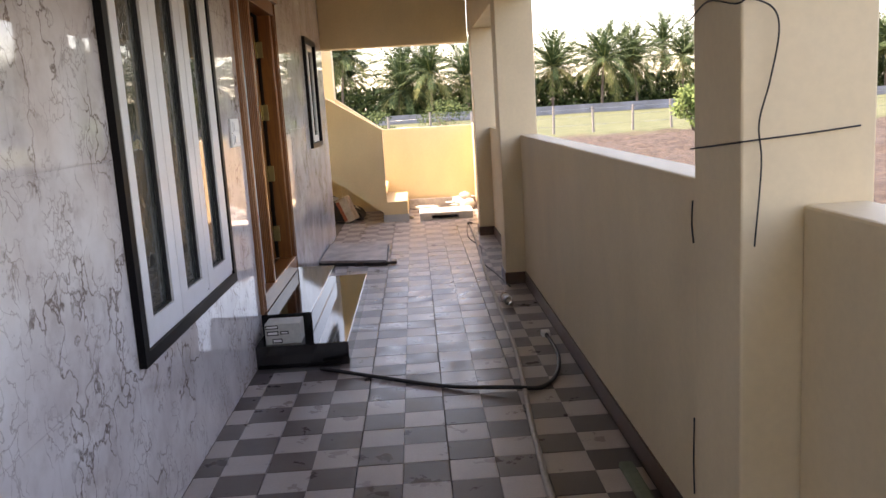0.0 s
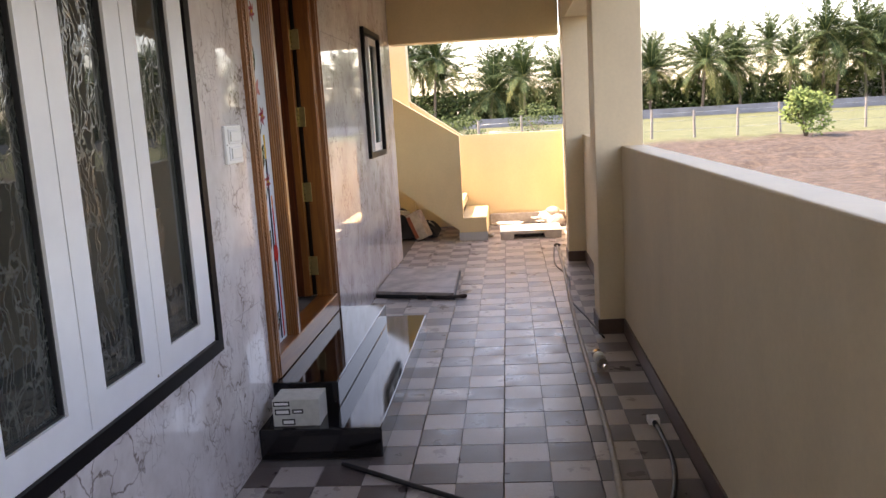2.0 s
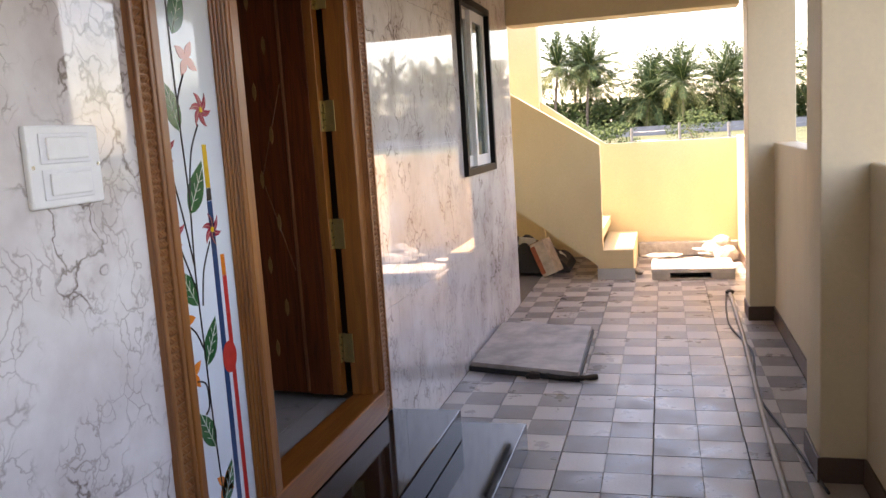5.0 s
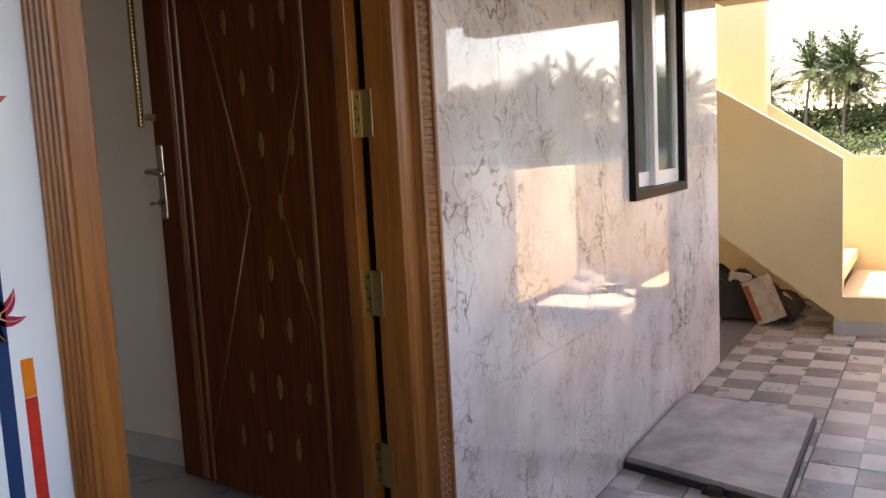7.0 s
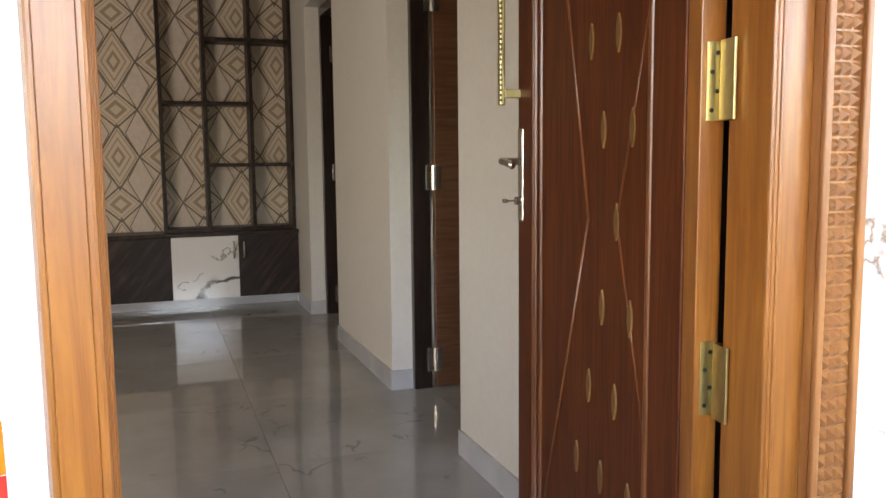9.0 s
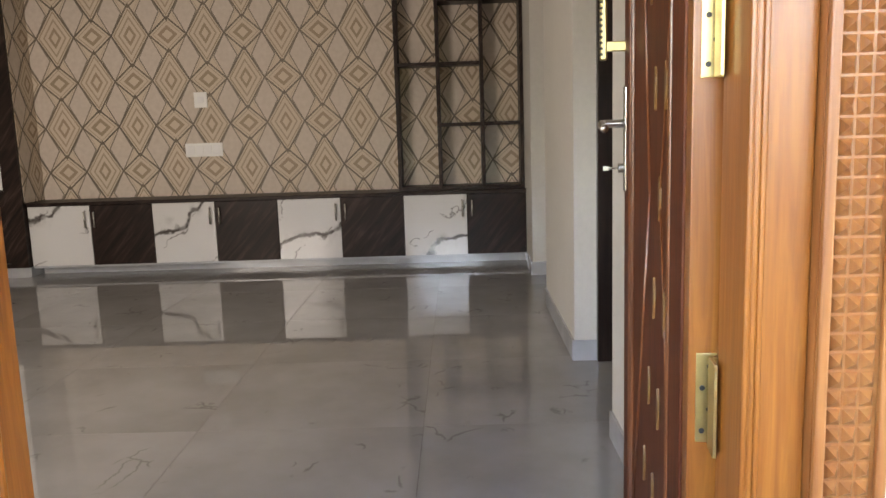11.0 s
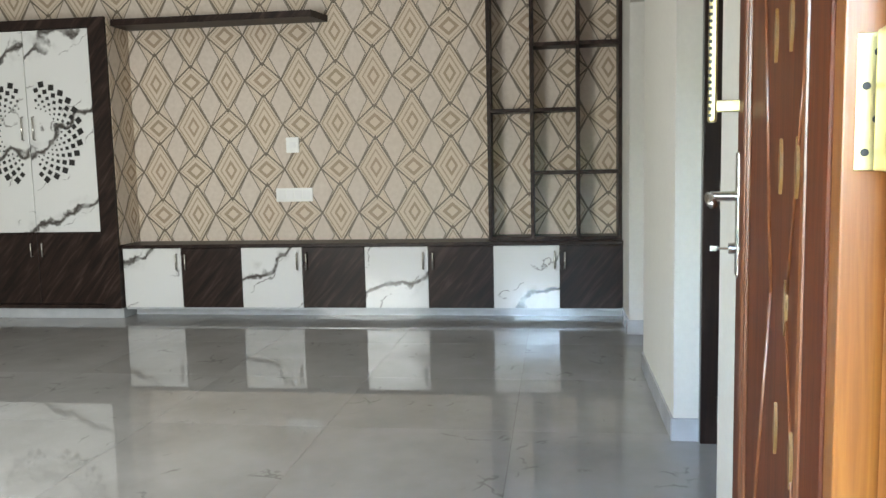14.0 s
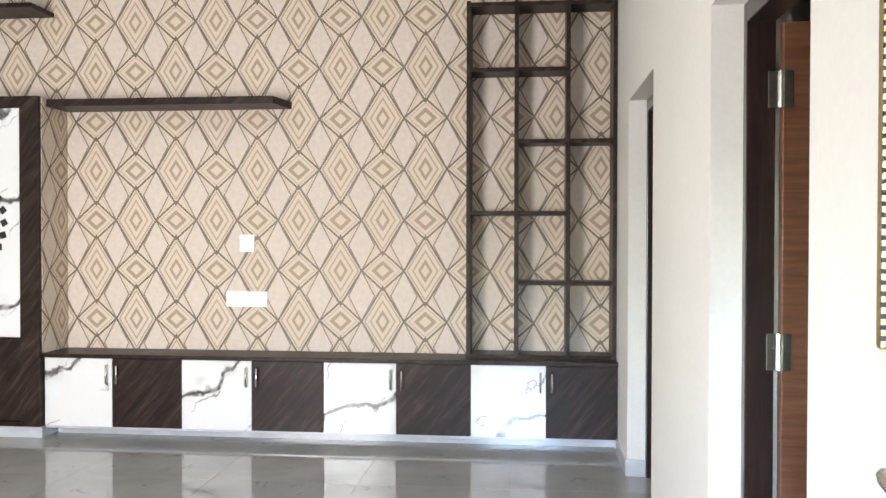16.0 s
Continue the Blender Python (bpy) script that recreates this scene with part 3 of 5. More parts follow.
P_VEIN = plain("pale_vein_paint", (0.62, 0.72, 0.60), 0.15)
P_PINK = plain("faded_pink_glass_paint", (0.62, 0.25, 0.22), 0.15)
for (cy, cz, r, n0) in ((6.196, 1.53, 0.052, 0.3), (6.006, 1.437, 0.056, 0.6), (6.01, 1.226, 0.056, 0.5), (6.193, 1.206, 0.048, 0.1), (6.10, 1.86, 0.05, 0.4), (6.18, 2.03, 0.05, 0.2), (6.02, 2.12, 0.045, 0.7)):
    fl = part("flower", joined([petal(cy, cz, n0 + q * 1.0472, r, r * 0.19, 0.75) for q in range(6)]), P_RED, side, "crimson painted flower with six curled petals")
    part("flower_heart", flat_shape([(cy + 0.008 * math.cos(q * 0.785), cz + 0.008 * math.sin(q * 0.785)) for q in range(8)], -1.0843), P_YELLOW, fl)
    part("petal_edge", joined([tube([(-1.0842, cy + r * f * math.cos(n0 + q * 1.0472 + 0.75 * f), cz + r * f * math.sin(n0 + q * 1.0472 + 0.75 * f)) for f in (0.15, 0.4, 0.65, 0.9)], 0.0012, 5) for q in range(6)]), P_PINK, fl)
for (cy, cz, r, n0, mt) in ((6.019, 0.987, 0.05, 1.6, P_ORANGE), (6.031, 0.842, 0.05, 0.6, P_ORANGE), (6.152, 1.662, 0.055, 1.0, P_PINK), (6.13, 0.50, 0.05, 0.9, P_ORANGE)):
    part("flower", joined([petal(cy, cz, n0 + q * 1.5708, r, r * 0.26) for q in range(4)]), mt, side, "four-petalled painted flower")
for (cy, cz, ty, tz) in ((6.094, 1.259, 6.183, 1.389), (6.088, 1.474, 6.033, 1.609), (6.086, 1.015, 6.013, 1.13), (6.096, 0.847, 6.17, 0.965), (6.10, 1.72, 6.16, 1.86), (6.09, 1.93, 6.02, 2.06), (6.10, 0.62, 6.04, 0.74), (6.11, 0.44, 6.18, 0.55)):
    an, ln = math.atan2(tz - cz, ty - cy), math.hypot(ty - cy, tz - cz)
    lf = part("leaf", petal(cy, cz, an - 0.06, ln, ln * 0.23, 0.12), P_GREEN, side, "green painted leaf")
    e = (cy + ln * 0.92 * math.cos(an), cz + ln * 0.92 * math.sin(an))
    veins = [tube([(-1.0842, cy, cz), (-1.0842, *e)], 0.0013, 5)]
    for f in (0.25, 0.45, 0.65):
        p = (cy + (e[0] - cy) * f, cz + (e[1] - cz) * f)
        for sgn in (0.7, -0.7):
            veins.append(tube([(-1.0842, *p), (-1.0842, p[0] + 0.026 * math.cos(an + sgn), p[1] + 0.026 * math.sin(an + sgn))], 0.0009, 5))
    part("leaf_vein", joined(veins), P_VEIN, lf)
for pts in ([(6.115, 0.40), (6.10, 0.7), (6.095, 0.9), (6.09, 1.1), (6.098, 1.3), (6.09, 1.5), (6.085, 1.75), (6.08, 2.2)], [(6.175, 1.49), (6.13, 1.42), (6.10, 1.30)], [(6.022, 1.40), (6.06, 1.26), (6.09, 1.12)], [(6.028, 1.19), (6.06, 1.12), (6.09, 1.05)],
            [(6.175, 1.175), (6.13, 1.10), (6.11, 1.01)], [(6.03, 0.975), (6.065, 0.945), (6.095, 0.89)], [(6.045, 0.82), (6.085, 0.80), (6.09, 0.74), (6.07, 0.72)], [(6.13, 1.62), (6.095, 1.56), (6.09, 1.50)]):
    part("stem", tube(smooth_path([(-1.0848, *p) for p in pts]), 0.0026, 6), P_LINE, side)
part("stripe", flat_shape([(6.186, 1.32), (6.207, 1.32), (6.205, 1.437), (6.185, 1.437)]), P_YELLOW, side)
part("stripe", flat_shape([(6.183, 1.285), (6.207, 1.285), (6.207, 1.319), (6.186, 1.319)]), P_LINE, side)
part("stripe", flat_shape([(6.182, 0.40), (6.205, 0.40), (6.207, 1.284), (6.183, 1.284)]), P_BLUE, side)
part("stripe", flat_shape([(6.226, 0.40), (6.246, 0.40), (6.243, 1.07), (6.223, 1.07)]), P_SCARLET, side)
part("stripe", flat_shape([(6.223, 1.071), (6.243, 1.071), (6.242, 1.131), (6.222, 1.131)]), P_ORANGE, side)
part("disc", flat_shape([(6.216 + 0.037 * math.cos(q * 0.393), 0.84 + 0.046 * math.sin(q * 0.393)) for q in range(16)], -1.0838), P_SCARLET, side, "red painted oval")

# ---- front door leaf, standing open into the hall ----
door = new("front_door")
door.matrix_world = pose(-1.182, 7.208, HALL_Z + 0.03, 0, 0, 180 - 6.4)
tagged(door, "reddish carved wooden front door, standing open", "door")
ZB = HALL_Z + 0.03
LW, LH = 0.862, 2.235 - ZB
leaf = part("leaf", cube(0.0, LW, -0.040, 0.0, 0.0, LH, 0.003), M_DOOR, door)
M_LINE = wood("carved_groove_wood", (0.12, 0.034, 0.010), (0.20, 0.062, 0.018))
part("edge_lipping", cube(-0.004, 0.036, -0.040, 0.002, 0.0, LH, 0.002), M_TEAK, door)
part("stile", cube(0.036, 0.142, -0.001, 0.006, 0.0, LH, 0.003), M_DOOR, door)
part("stile", cube(0.757, 0.858, -0.001, 0.006, 0.0, LH, 0.003), M_DOOR, door)
for d, r in ((0.150, 0.008), (0.697, 0.006), (0.735, 0.006), (0.750, 0.006)):
    part("bead", cyl(bmesh.new(), (d, 0.002, 0.01), (d, 0.002, LH - 0.01), r, n=8), M_LINE, door)
for d0, h0, d1, h1 in ((0.418, 1.283 - ZB, 0.61, 2.02 - ZB), (0.418, 1.283 - ZB, 0.69, 0.52 - ZB), (0.285, 1.287 - ZB, 0.165, 1.66 - ZB), (0.285, 1.287 - ZB, 0.165, 0.91 - ZB)):
    part("carved_line", tube([(d0, 0.001, h0), (d1, 0.001, h1)], 0.0035 if d0 > 0.4 else 0.0022, 6), M_LINE, door)
M_INLAY = plain("gilt_inlay", (0.20, 0.105, 0.032), 0.4, 0.1)
inlay = extrude_poly([(0.0, -0.036), (0.007, -0.018), (0.009, 0.0), (0.007, 0.018), (0.0, 0.036), (-0.007, 0.018), (-0.009, 0.0), (-0.007, -0.018)], "y", -0.001, 0.004)
inlay_mesh = mesh_of("inlay", inlay, M_INLAY)
for row in range(-4, 5):
    for lane in range(3):
        d, hz = 0.285 + 0.062 * (abs(row) - 2 * lane if row else -2 * lane), 1.285 + 0.1765 * row - ZB
        if 0.19 < d < 0.62 and 0.08 < hz < LH - 0.08:
            q = new("inlay", inlay_mesh)
            q.parent, q.location = door, (d, 0, hz)
lock = part("lock_plate", cube(0.818, 0.853, 0.0, 0.010, 1.246 - ZB, 1.483 - ZB, 0.004), M_STEEL, door, "brushed steel lock plate")
part("lever", tube(smooth_path([(0.835, 0.008, 1.40 - ZB), (0.835, 0.05, 1.40 - ZB), (0.830, 0.058, 1.40 - ZB), (0.795, 0.06, 1.398 - ZB), (0.750, 0.058, 1.39 - ZB)], 4), 0.0095), M_STEEL, lock, "steel lever handle")
part("key_cylinder", cyl(bmesh.new(), (0.835, 0.008, 1.30 - ZB), (0.835, 0.022, 1.30 - ZB), 0.011), M_STEEL, lock)
pull = part("pull_handle", cube(0.837, 0.857, 0.046, 0.062, 1.54 - ZB, 1.98 - ZB, 0.004), M_BRASS, door, "long ribbed brass pull handle")
for h in (1.57, 1.945):
    part("bracket", cube(0.839, 0.853, 0.0, 0.048, h - ZB - 0.011, h - ZB + 0.011, 0.002), M_BRASS, pull)
part("rib", joined([cube(0.836, 0.837, 0.0555, 0.0625, 1.55 - ZB + 0.0125 * q, 1.556 - ZB + 0.0125 * q) for q in range(33)]), M_BLACK, pull)
part("key", joined([cyl(bmesh.new(), (0.835, 0.02, 1.30 - ZB), (0.835, 0.045, 1.30 - ZB), 0.0025, n=8), cube(0.834, 0.836, 0.043, 0.056, 1.295 - ZB, 1.305 - ZB)]), M_STEEL, lock)
for zc in (1.522, 1.055, 1.99, 0.585):
    hg = part("hinge", cube(-0.0062, -0.004, -0.034, -0.008, zc - 0.06 - ZB, zc + 0.06 - ZB, 0.0008), M_BRASS, door, "brass butt hinge")
    part("frame_plate", cube(-0.058, -0.020, -0.0250, -0.0205, zc - 0.06 - ZB, zc + 0.06 - ZB, 0.0008), M_BRASS, hg)
    part("hinge_pin", joined([cyl(bmesh.new(), (-0.013, -0.034, zc - 0.06 + 0.024 * q - ZB), (-0.013, -0.034, zc - 0.038 + 0.024 * q - ZB), 0.0065, n=12) for q in range(5)]), M_BRASS, hg)
    for q in range(4):
        part("screw", cyl(bmesh.new(), (-0.0060, -0.016 - 0.009 * (q % 2), zc - 0.044 + 0.029 * q - ZB), (-0.0074, -0.016 - 0.009 * (q % 2), zc - 0.044 + 0.029 * q - ZB), 0.0036, n=10), M_BLACK, hg)

# ---- windows ----
def etched_glass():
    """Dark polished glass with sheaves of feather-like etched strokes."""
    m = mat_new("etched_dark_glass", 0.03)
    k = Net(m)
    p = k.pos()
    w = k.warp(p, 4.5, 0.20)
    def strokes(scale, squeeze, turn, width):
        v = k.n.new("ShaderNodeTexVoronoi")
        v.feature = "DISTANCE_TO_EDGE"
        v.inputs["Scale"].default_value = scale
        k.put(v.inputs["Vector"], k.mapped(w, (1, 1.0, squeeze), (radians(turn), 0, 0)))
        return k.ramp(v.outputs["Distance"], (0.0, 1.0), (width, 0.0))
    gate = k.ramp(k.noise(p, 3.2, 3), (0.40, 0.0), (0.52, 1.0))
    f = k.math("MULTIPLY", k.math("MAXIMUM", strokes(30.0, 0.20, 16, 0.045), strokes(22.0, 0.24, -22, 0.035)), gate)
    k.color(k.mix(k.math("MULTIPLY", f, 0.5), k.ramp(k.noise(p, 3, 3), (0.3, (0.020, 0.024, 0.022)), (0.7, (0.042, 0.048, 0.044))), (0.16, 0.165, 0.15)))
    k.b.inputs["IOR"].default_value = 1.7
    k.rough(k.ramp(f, (0.0, 0.02), (1.0, 0.15)))
    k.bump(k.math("ADD", f, k.math("MULTIPLY", k.noise(p, 9, 2), 0.5)), 0.12, 0.006)
    return m


M_ETCH = etched_glass()
M_GASKET = plain("black_gasket", (0.02, 0.02, 0.022), 0.5)
w1 = thing("window_1", (-1.05, 4.45, 0.63), "three-leaf white window with dark etched glass and granite surround", "window", kind="structure")
a, b, c, d = WIN1
part("surround", wall_with_holes("x", -1.062, -1.022, a, b, c, d, [(a + 0.05, b - 0.05, c + 0.05, d - 0.05)]), M_HONED, w1, "polished black granite surround")
part("frame", wall_with_holes("x", -1.11, -1.036, a + 0.051, b - 0.051, c + 0.051, d - 0.051, [(a + 0.075, b - 0.075, c + 0.075, d - 0.075)]), M_UPVC, w1)
for (p, q, g0, g1) in ((a + 0.072, 4.196, 3.832, 4.098), (4.202, 4.644, 4.298, 4.546), (4.650, b - 0.072, 4.742, 5.008)):
    s = part("casement", wall_with_holes("x", -1.10, -1.026, p, q, c + 0.072, d - 0.072, [(g0, g1, c + 0.152, d - 0.16)]), M_UPVC, w1)
    part("glazing_bead", wall_with_holes("x", -1.050, -1.036, g0, g1, c + 0.152, d - 0.16, [(g0 + 0.006, g1 - 0.006, c + 0.158, d - 0.166)]), M_GASKET, s)
    part("pane", cube(-1.064, -1.052, g0, g1, c + 0.152, d - 0.16), M_ETCH, s)
part("drain_screw", cyl(bmesh.new(), (-1.046, 4.62, c + 0.085), (-1.024, 4.62, c + 0.085), 0.005), M_STEEL, w1)
w2 = thing("window_2", (-1.05, 9.45, 1.156), "white sliding window with black granite surround", "window", kind="structure")
a, b, c, d = WIN2
part("surround", wall_with_holes("x", -1.062, -1.02, a, b, c, d, [(a + 0.045, b - 0.045, c + 0.045, d - 0.045)]), M_HONED, w2, "polished black granite surround")
M_PANE = plain("window_glass", (0.10, 0.13, 0.12), 0.03, scale=2)
for i, (p, q) in enumerate(((a + 0.047, 9.47), (9.42, b - 0.047))):
    x = -1.10 + 0.03 * i
    s = part("sash", wall_with_holes("x", x - 0.012, x + 0.016, p, q, c + 0.047, d - 0.047, [(p + 0.055, q - 0.055, c + 0.115, d - 0.11)]), M_UPVC, w2)
    part("pane", cube(x - 0.002, x + 0.004, p + 0.05, q - 0.05, c + 0.11, d - 0.105), M_PANE, s)

# ---- switch by the door ----
sw = thing("switch_plate", (-1.045, 5.60, 1.40), "white two-gang switch plate on the marble wall", "switch")
part("plate", cube(WX, -1.036, 5.50, 5.705, 1.33, 1.49, 0.004), M_WHITE, sw)
for zc in (1.445, 1.375):
    part("module", cube(-1.036, -1.032, 5.53, 5.672, zc - 0.030, zc + 0.030, 0.002), M_UPVC, sw)
    part("rocker", cube(-1.032, -1.026, 5.545, 5.66, zc - 0.022, zc + 0.022, 0.003), M_WHITE, sw)
for yy in (5.51, 5.695):
    part("screw", cyl(bmesh.new(), (-1.037, yy, 1.41), (-1.0345, yy, 1.41), 0.004), M_STEEL, sw)

# ---- inner doors ----
def inner_door(x0, x1, ztop, name):
    fr = thing(name, ((x0 + x1) / 2, 7.56, HALL_Z), "dark stained door frame with a brown door standing open", "door", kind="structure")
    part("jamb", cube(x0, x0 + 0.035, 7.50, 7.585, HALL_Z, ztop, 0.003), M_DARKFRAME, fr)
    part("jamb", cube(x1 - 0.035, x1, 7.50, 7.585, HALL_Z, ztop, 0.003), M_DARKFRAME, fr)
    part("head", cube(x0 + 0.035, x1 - 0.035, 7.50, 7.585, ztop - 0.06, ztop, 0.003), M_DARKFRAME, fr)
    w = x1 - x0 - 0.05
    lf = part("leaf", cube(x0 + 0.012, x0 + 0.047, 7.602, 7.602 + w, HALL_Z + 0.008, ztop - 0.065, 0.003), M_INNER, fr, "brown wood-grain door leaf")
    for z in (HALL_Z + 0.135, HALL_Z + 0.965, HALL_Z + 1.745):
        part("hinge", joined([cube(x0 + 0.036, x0 + 0.0405, 7.562, 7.594, z - 0.055, z + 0.055, 0.001), cube(x0 + 0.048, x0 + 0.0505, 7.604, 7.63, z - 0.055, z + 0.055, 0.001),
                              cyl(bmesh.new(), (x0 + 0.046, 7.597, z - 0.055), (x0 + 0.046, 7.597, z + 0.055), 0.006, n=10)]), M_STEEL, fr, "steel hinge in clear film")
    return fr


inner_door(-3.618, -2.752, 2.368, "door_2")
inner_door(-5.592, -4.744, 2.408, "door_3")

# hall skirting
for nm, bm in (("skirting_tv_end", cube(-6.06, -5.596, 7.395, 7.405, HALL_Z, HALL_Z + 0.09)), ("skirting_pier", cube(-4.738, -3.622, 7.395, 7.405, HALL_Z, HALL_Z + 0.09)),
               ("skirting_entry", cube(-2.748, -1.28, 7.395, 7.405, HALL_Z, HALL_Z + 0.09)), ("skirting_reveal", cube(-3.62, -3.61, 7.397, 7.50, HALL_Z, HALL_Z + 0.09)),
               ("skirting_reveal_far", cube(-5.594, -5.584, 7.397, 7.50, HALL_Z, HALL_Z + 0.09))):
    solid(nm, bm, M_GREYSKIRT, "grey tile skirting along the hall wall", "skirting", "hall skirtings", "structure")

# ---- hall furniture ----
ED = [3.752 + 0.4605 * i for i in range(9)]
tv = thing("tv_unit", (-6.18, 5.6, HALL_Z), "long low cabinet with alternating white marble and dark wood doors", "tv cabinet")
part("plinth", cube(-6.33, -6.20, ED[0], ED[8] - 0.03, HALL_Z, 0.424), M_GREYSKIRT, tv, "grey tiled plinth")
part("bottom_edge", cube(-6.33, -6.058, ED[0], ED[8] - 0.03, 0.424, 0.44, 0.002), M_GREYSKIRT, tv, "pale edge strip")
part("body", cube(-6.33, -6.065, ED[0], ED[8] - 0.028, 0.44, 0.885), M_LAMD, tv)
part("top", cube(-6.33, -6.035, ED[0], ED[8] - 0.024, 0.885, 0.910, 0.003), M_LAMD, tv)
for i in range(8):
    dr = part("door", cube(-6.063, -6.045, ED[i] + 0.002, min(ED[i + 1], 7.402) - 0.002, 0.442, 0.882, 0.002), M_LAMD if i % 2 else M_LAMW, tv, "dark wood laminate door" if i % 2 else "white marble laminate door")
    hy = ED[i] + (0.035 if i % 2 else 0.425)
    part("handle", tube([(-6.045, hy, 0.72), (-6.025, hy, 0.725), (-6.025, hy, 0.835), (-6.045, hy, 0.84)], 0.007), M_STEEL, dr, "steel handle")
rack = thing("display_rack", (-6.22, 6.97, 0.91), "open dark wood display rack standing on the cabinet", "rack")
for y in (6.493, 6.79, 7.107, 7.391):
    part("upright", cube(-6.33, -6.13, y - 0.013, y + 0.013, 0.91, 3.13, 0.002), M_LAMD, rack)
for (p, q, z) in ((6.506, 7.378, 0.923), (6.506, 7.378, 3.108), (6.506, 7.094, 2.703), (6.803, 7.378, 2.259), (6.506, 7.094, 1.815), (6.803, 7.378, 1.381)):
    part("shelf", cube(-6.33, -6.134, p, q, z - 0.013, z + 0.013, 0.002), M_LAMD, rack)
ward = thing("wardrobe", (-6.17, 3.1, HALL_Z), "tall cabinet with white marble doors and black square cut-outs", "wardrobe")
part("plinth", cube(-6.33, -6.045, 2.36, 3.735, HALL_Z, 0.44), M_GREYSKIRT, ward, "grey tiled plinth")
part("body", cube(-6.33, -6.03, 2.36, 3.745, 0.44, 2.565), M_LAMD, ward)
part("face_frame", wall_with_holes("x", -6.03, -6.002, 2.36, 3.745, 0.44, 2.565, [(2.575, 3.615, 0.47, 2.495)]), M_LAMD, ward)
part("side_paper", cube(-6.33, -6.03, 3.7455, 3.7495, 0.912, 2.563), M_PAPER, ward, "wallpapered side panel")
M_CUT = plain("black_cutout", (0.010, 0.009, 0.009), 0.3)
CUT_MESH = mesh_of("cut_out", cube(-0.5, 0.5, -0.5, 0.5, -0.5, 0.5), M_CUT)
for (p, q) in ((2.58, 3.092), (3.098, 3.61)):
    u = part("upper_door", cube(-6.03, -6.012, p, q, 1.015, 2.49, 0.002), M_LAMW, ward, "white marble laminate door")
    part("lower_door", cube(-6.03, -6.012, p, q, 0.475, 1.005, 0.002), M_LAMD, ward)
    sgn = 1 if p > 3 else -1
    cy, cz = 3.095 + sgn * 0.055, 1.755
    for ri in range(6):
        r, size = 0.178 * 1.147 ** ri, 0.011 * 1.31 ** ri
        for ai in range(14):
            an = radians(-86 + 13.2 * ai + (6.6 if ri % 2 else 0))
            if an > radians(90):
                continue
            m = Matrix.Translation((-6.0113, cy + sgn * r * math.cos(an), cz + r * math.sin(an))) @ Matrix.Rotation(sgn * (an * 0.9 + 0.5), 4, "X")
            o = new("cut_out", CUT_MESH)
            o.parent, o.matrix_basis = u, Matrix.Translation(-ORG[ward.name]) @ m @ Matrix.Diagonal((0.003, size, size, 1))
    hy = 3.095 + sgn * 0.045
    part("handle", tube([(-6.012, hy, 1.70), (-5.992, hy, 1.705), (-5.992, hy, 1.865), (-6.012, hy, 1.87)], 0.0065), M_STEEL, u, "steel handle")
    part("lower_handle", tube([(-6.012, hy, 0.83), (-5.992, hy, 0.835), (-5.992, hy, 0.93), (-6.012, hy, 0.935)], 0.006), M_STEEL, ward, "steel handle")
solid("wall_shelf", extrude_poly([(-6.33, 3.752), (-6.33, 5.31), (-6.08, 5.26), (-6.08, 3.752)], "z", 2.508, 2.555), M_LAMD, "dark wood floating wall shelf with a slanted end", "shelf")
solid("loft_shelf", cube(-6.33, -6.06, 2.4, 3.66, 3.15, 3.18, 0.003), M_LAMD, "dark wood shelf high above the wardrobe", "shelf")
sock = thing("socket_plate", (-6.325, 5.02, 1.25), "white socket and switch plate on the wallpaper", "socket")
part("plate", cube(-6.33, -6.318, 4.865, 5.147, 1.20, 1.302, 0.003), M_WHITE, sock)
for i in range(4):
    part("module", cube(-6.318, -6.313, 4.882 + 0.064 * i, 4.937 + 0.064 * i, 1.217, 1.285, 0.002), M_UPVC, sock)
box_ = thing("switch_box", (-6.325, 5.02, 1.62), "small white square outlet plate on the wallpaper", "socket")
part("plate", cube(-6.33, -6.318, 4.958, 5.057, 1.565, 1.68, 0.003), M_WHITE, box_)
part("button", cube(-6.318, -6.313, 4.984, 5.031, 1.60, 1.645, 0.002), M_UPVC, box_)

# ---- loose things on the porch ----
M_CARTON = plain("pale_carton", (0.55, 0.55, 0.50), 0.6)
bx = thing("small_carton", (-0.88, 5.69, 0.14), "small pale carton with printed panels on the black step", "box")
part("carton", cube(-0.99, -0.778, 5.625, 5.78, 0.14, 0.265, 0.003), M_CARTON, bx)
for (p, q, r, s) in ((-0.985, -0.91, 0.235, 0.258), (-0.98, -0.91, 0.195, 0.222), (-0.95, -0.89, 0.148, 0.175), (-0.90, -0.85, 0.20, 0.22)):
    part("print", cube(p, q, 5.6238, 5.6255, r, s), P_LINE, bx)
    part("print", cube(p + 0.006, q - 0.006, 5.6228, 5.6238, r + 0.006, s - 0.006), M_WHITE, bx)
sl = thing("loose_slab", (-0.7, 9.2, 0.0), "loose grey stone slab lying on a black layer on the floor", "slab")
part("slab", extrude_poly([(-1.035, 8.84), (-0.375, 8.66), (-0.39, 9.73), (-1.03, 9.85)], "z", 0.03, 0.055), plain("grey_slab_top", (0.44, 0.40, 0.37), 0.5, scale=6, var=0.45, bump=0.3), sl)
# Black layer beneath the slab, slightly wider than it.
part("packing", extrude_poly([(-1.045, 8.83), (-0.366, 8.648), (-0.378, 9.735), (-1.035, 9.855)], "z", 0.0, 0.03), M_BLACK, sl)
st = thing("broken_stick", (-0.45, 8.74, 0), "dark broken stick lying before the slab", "stick")
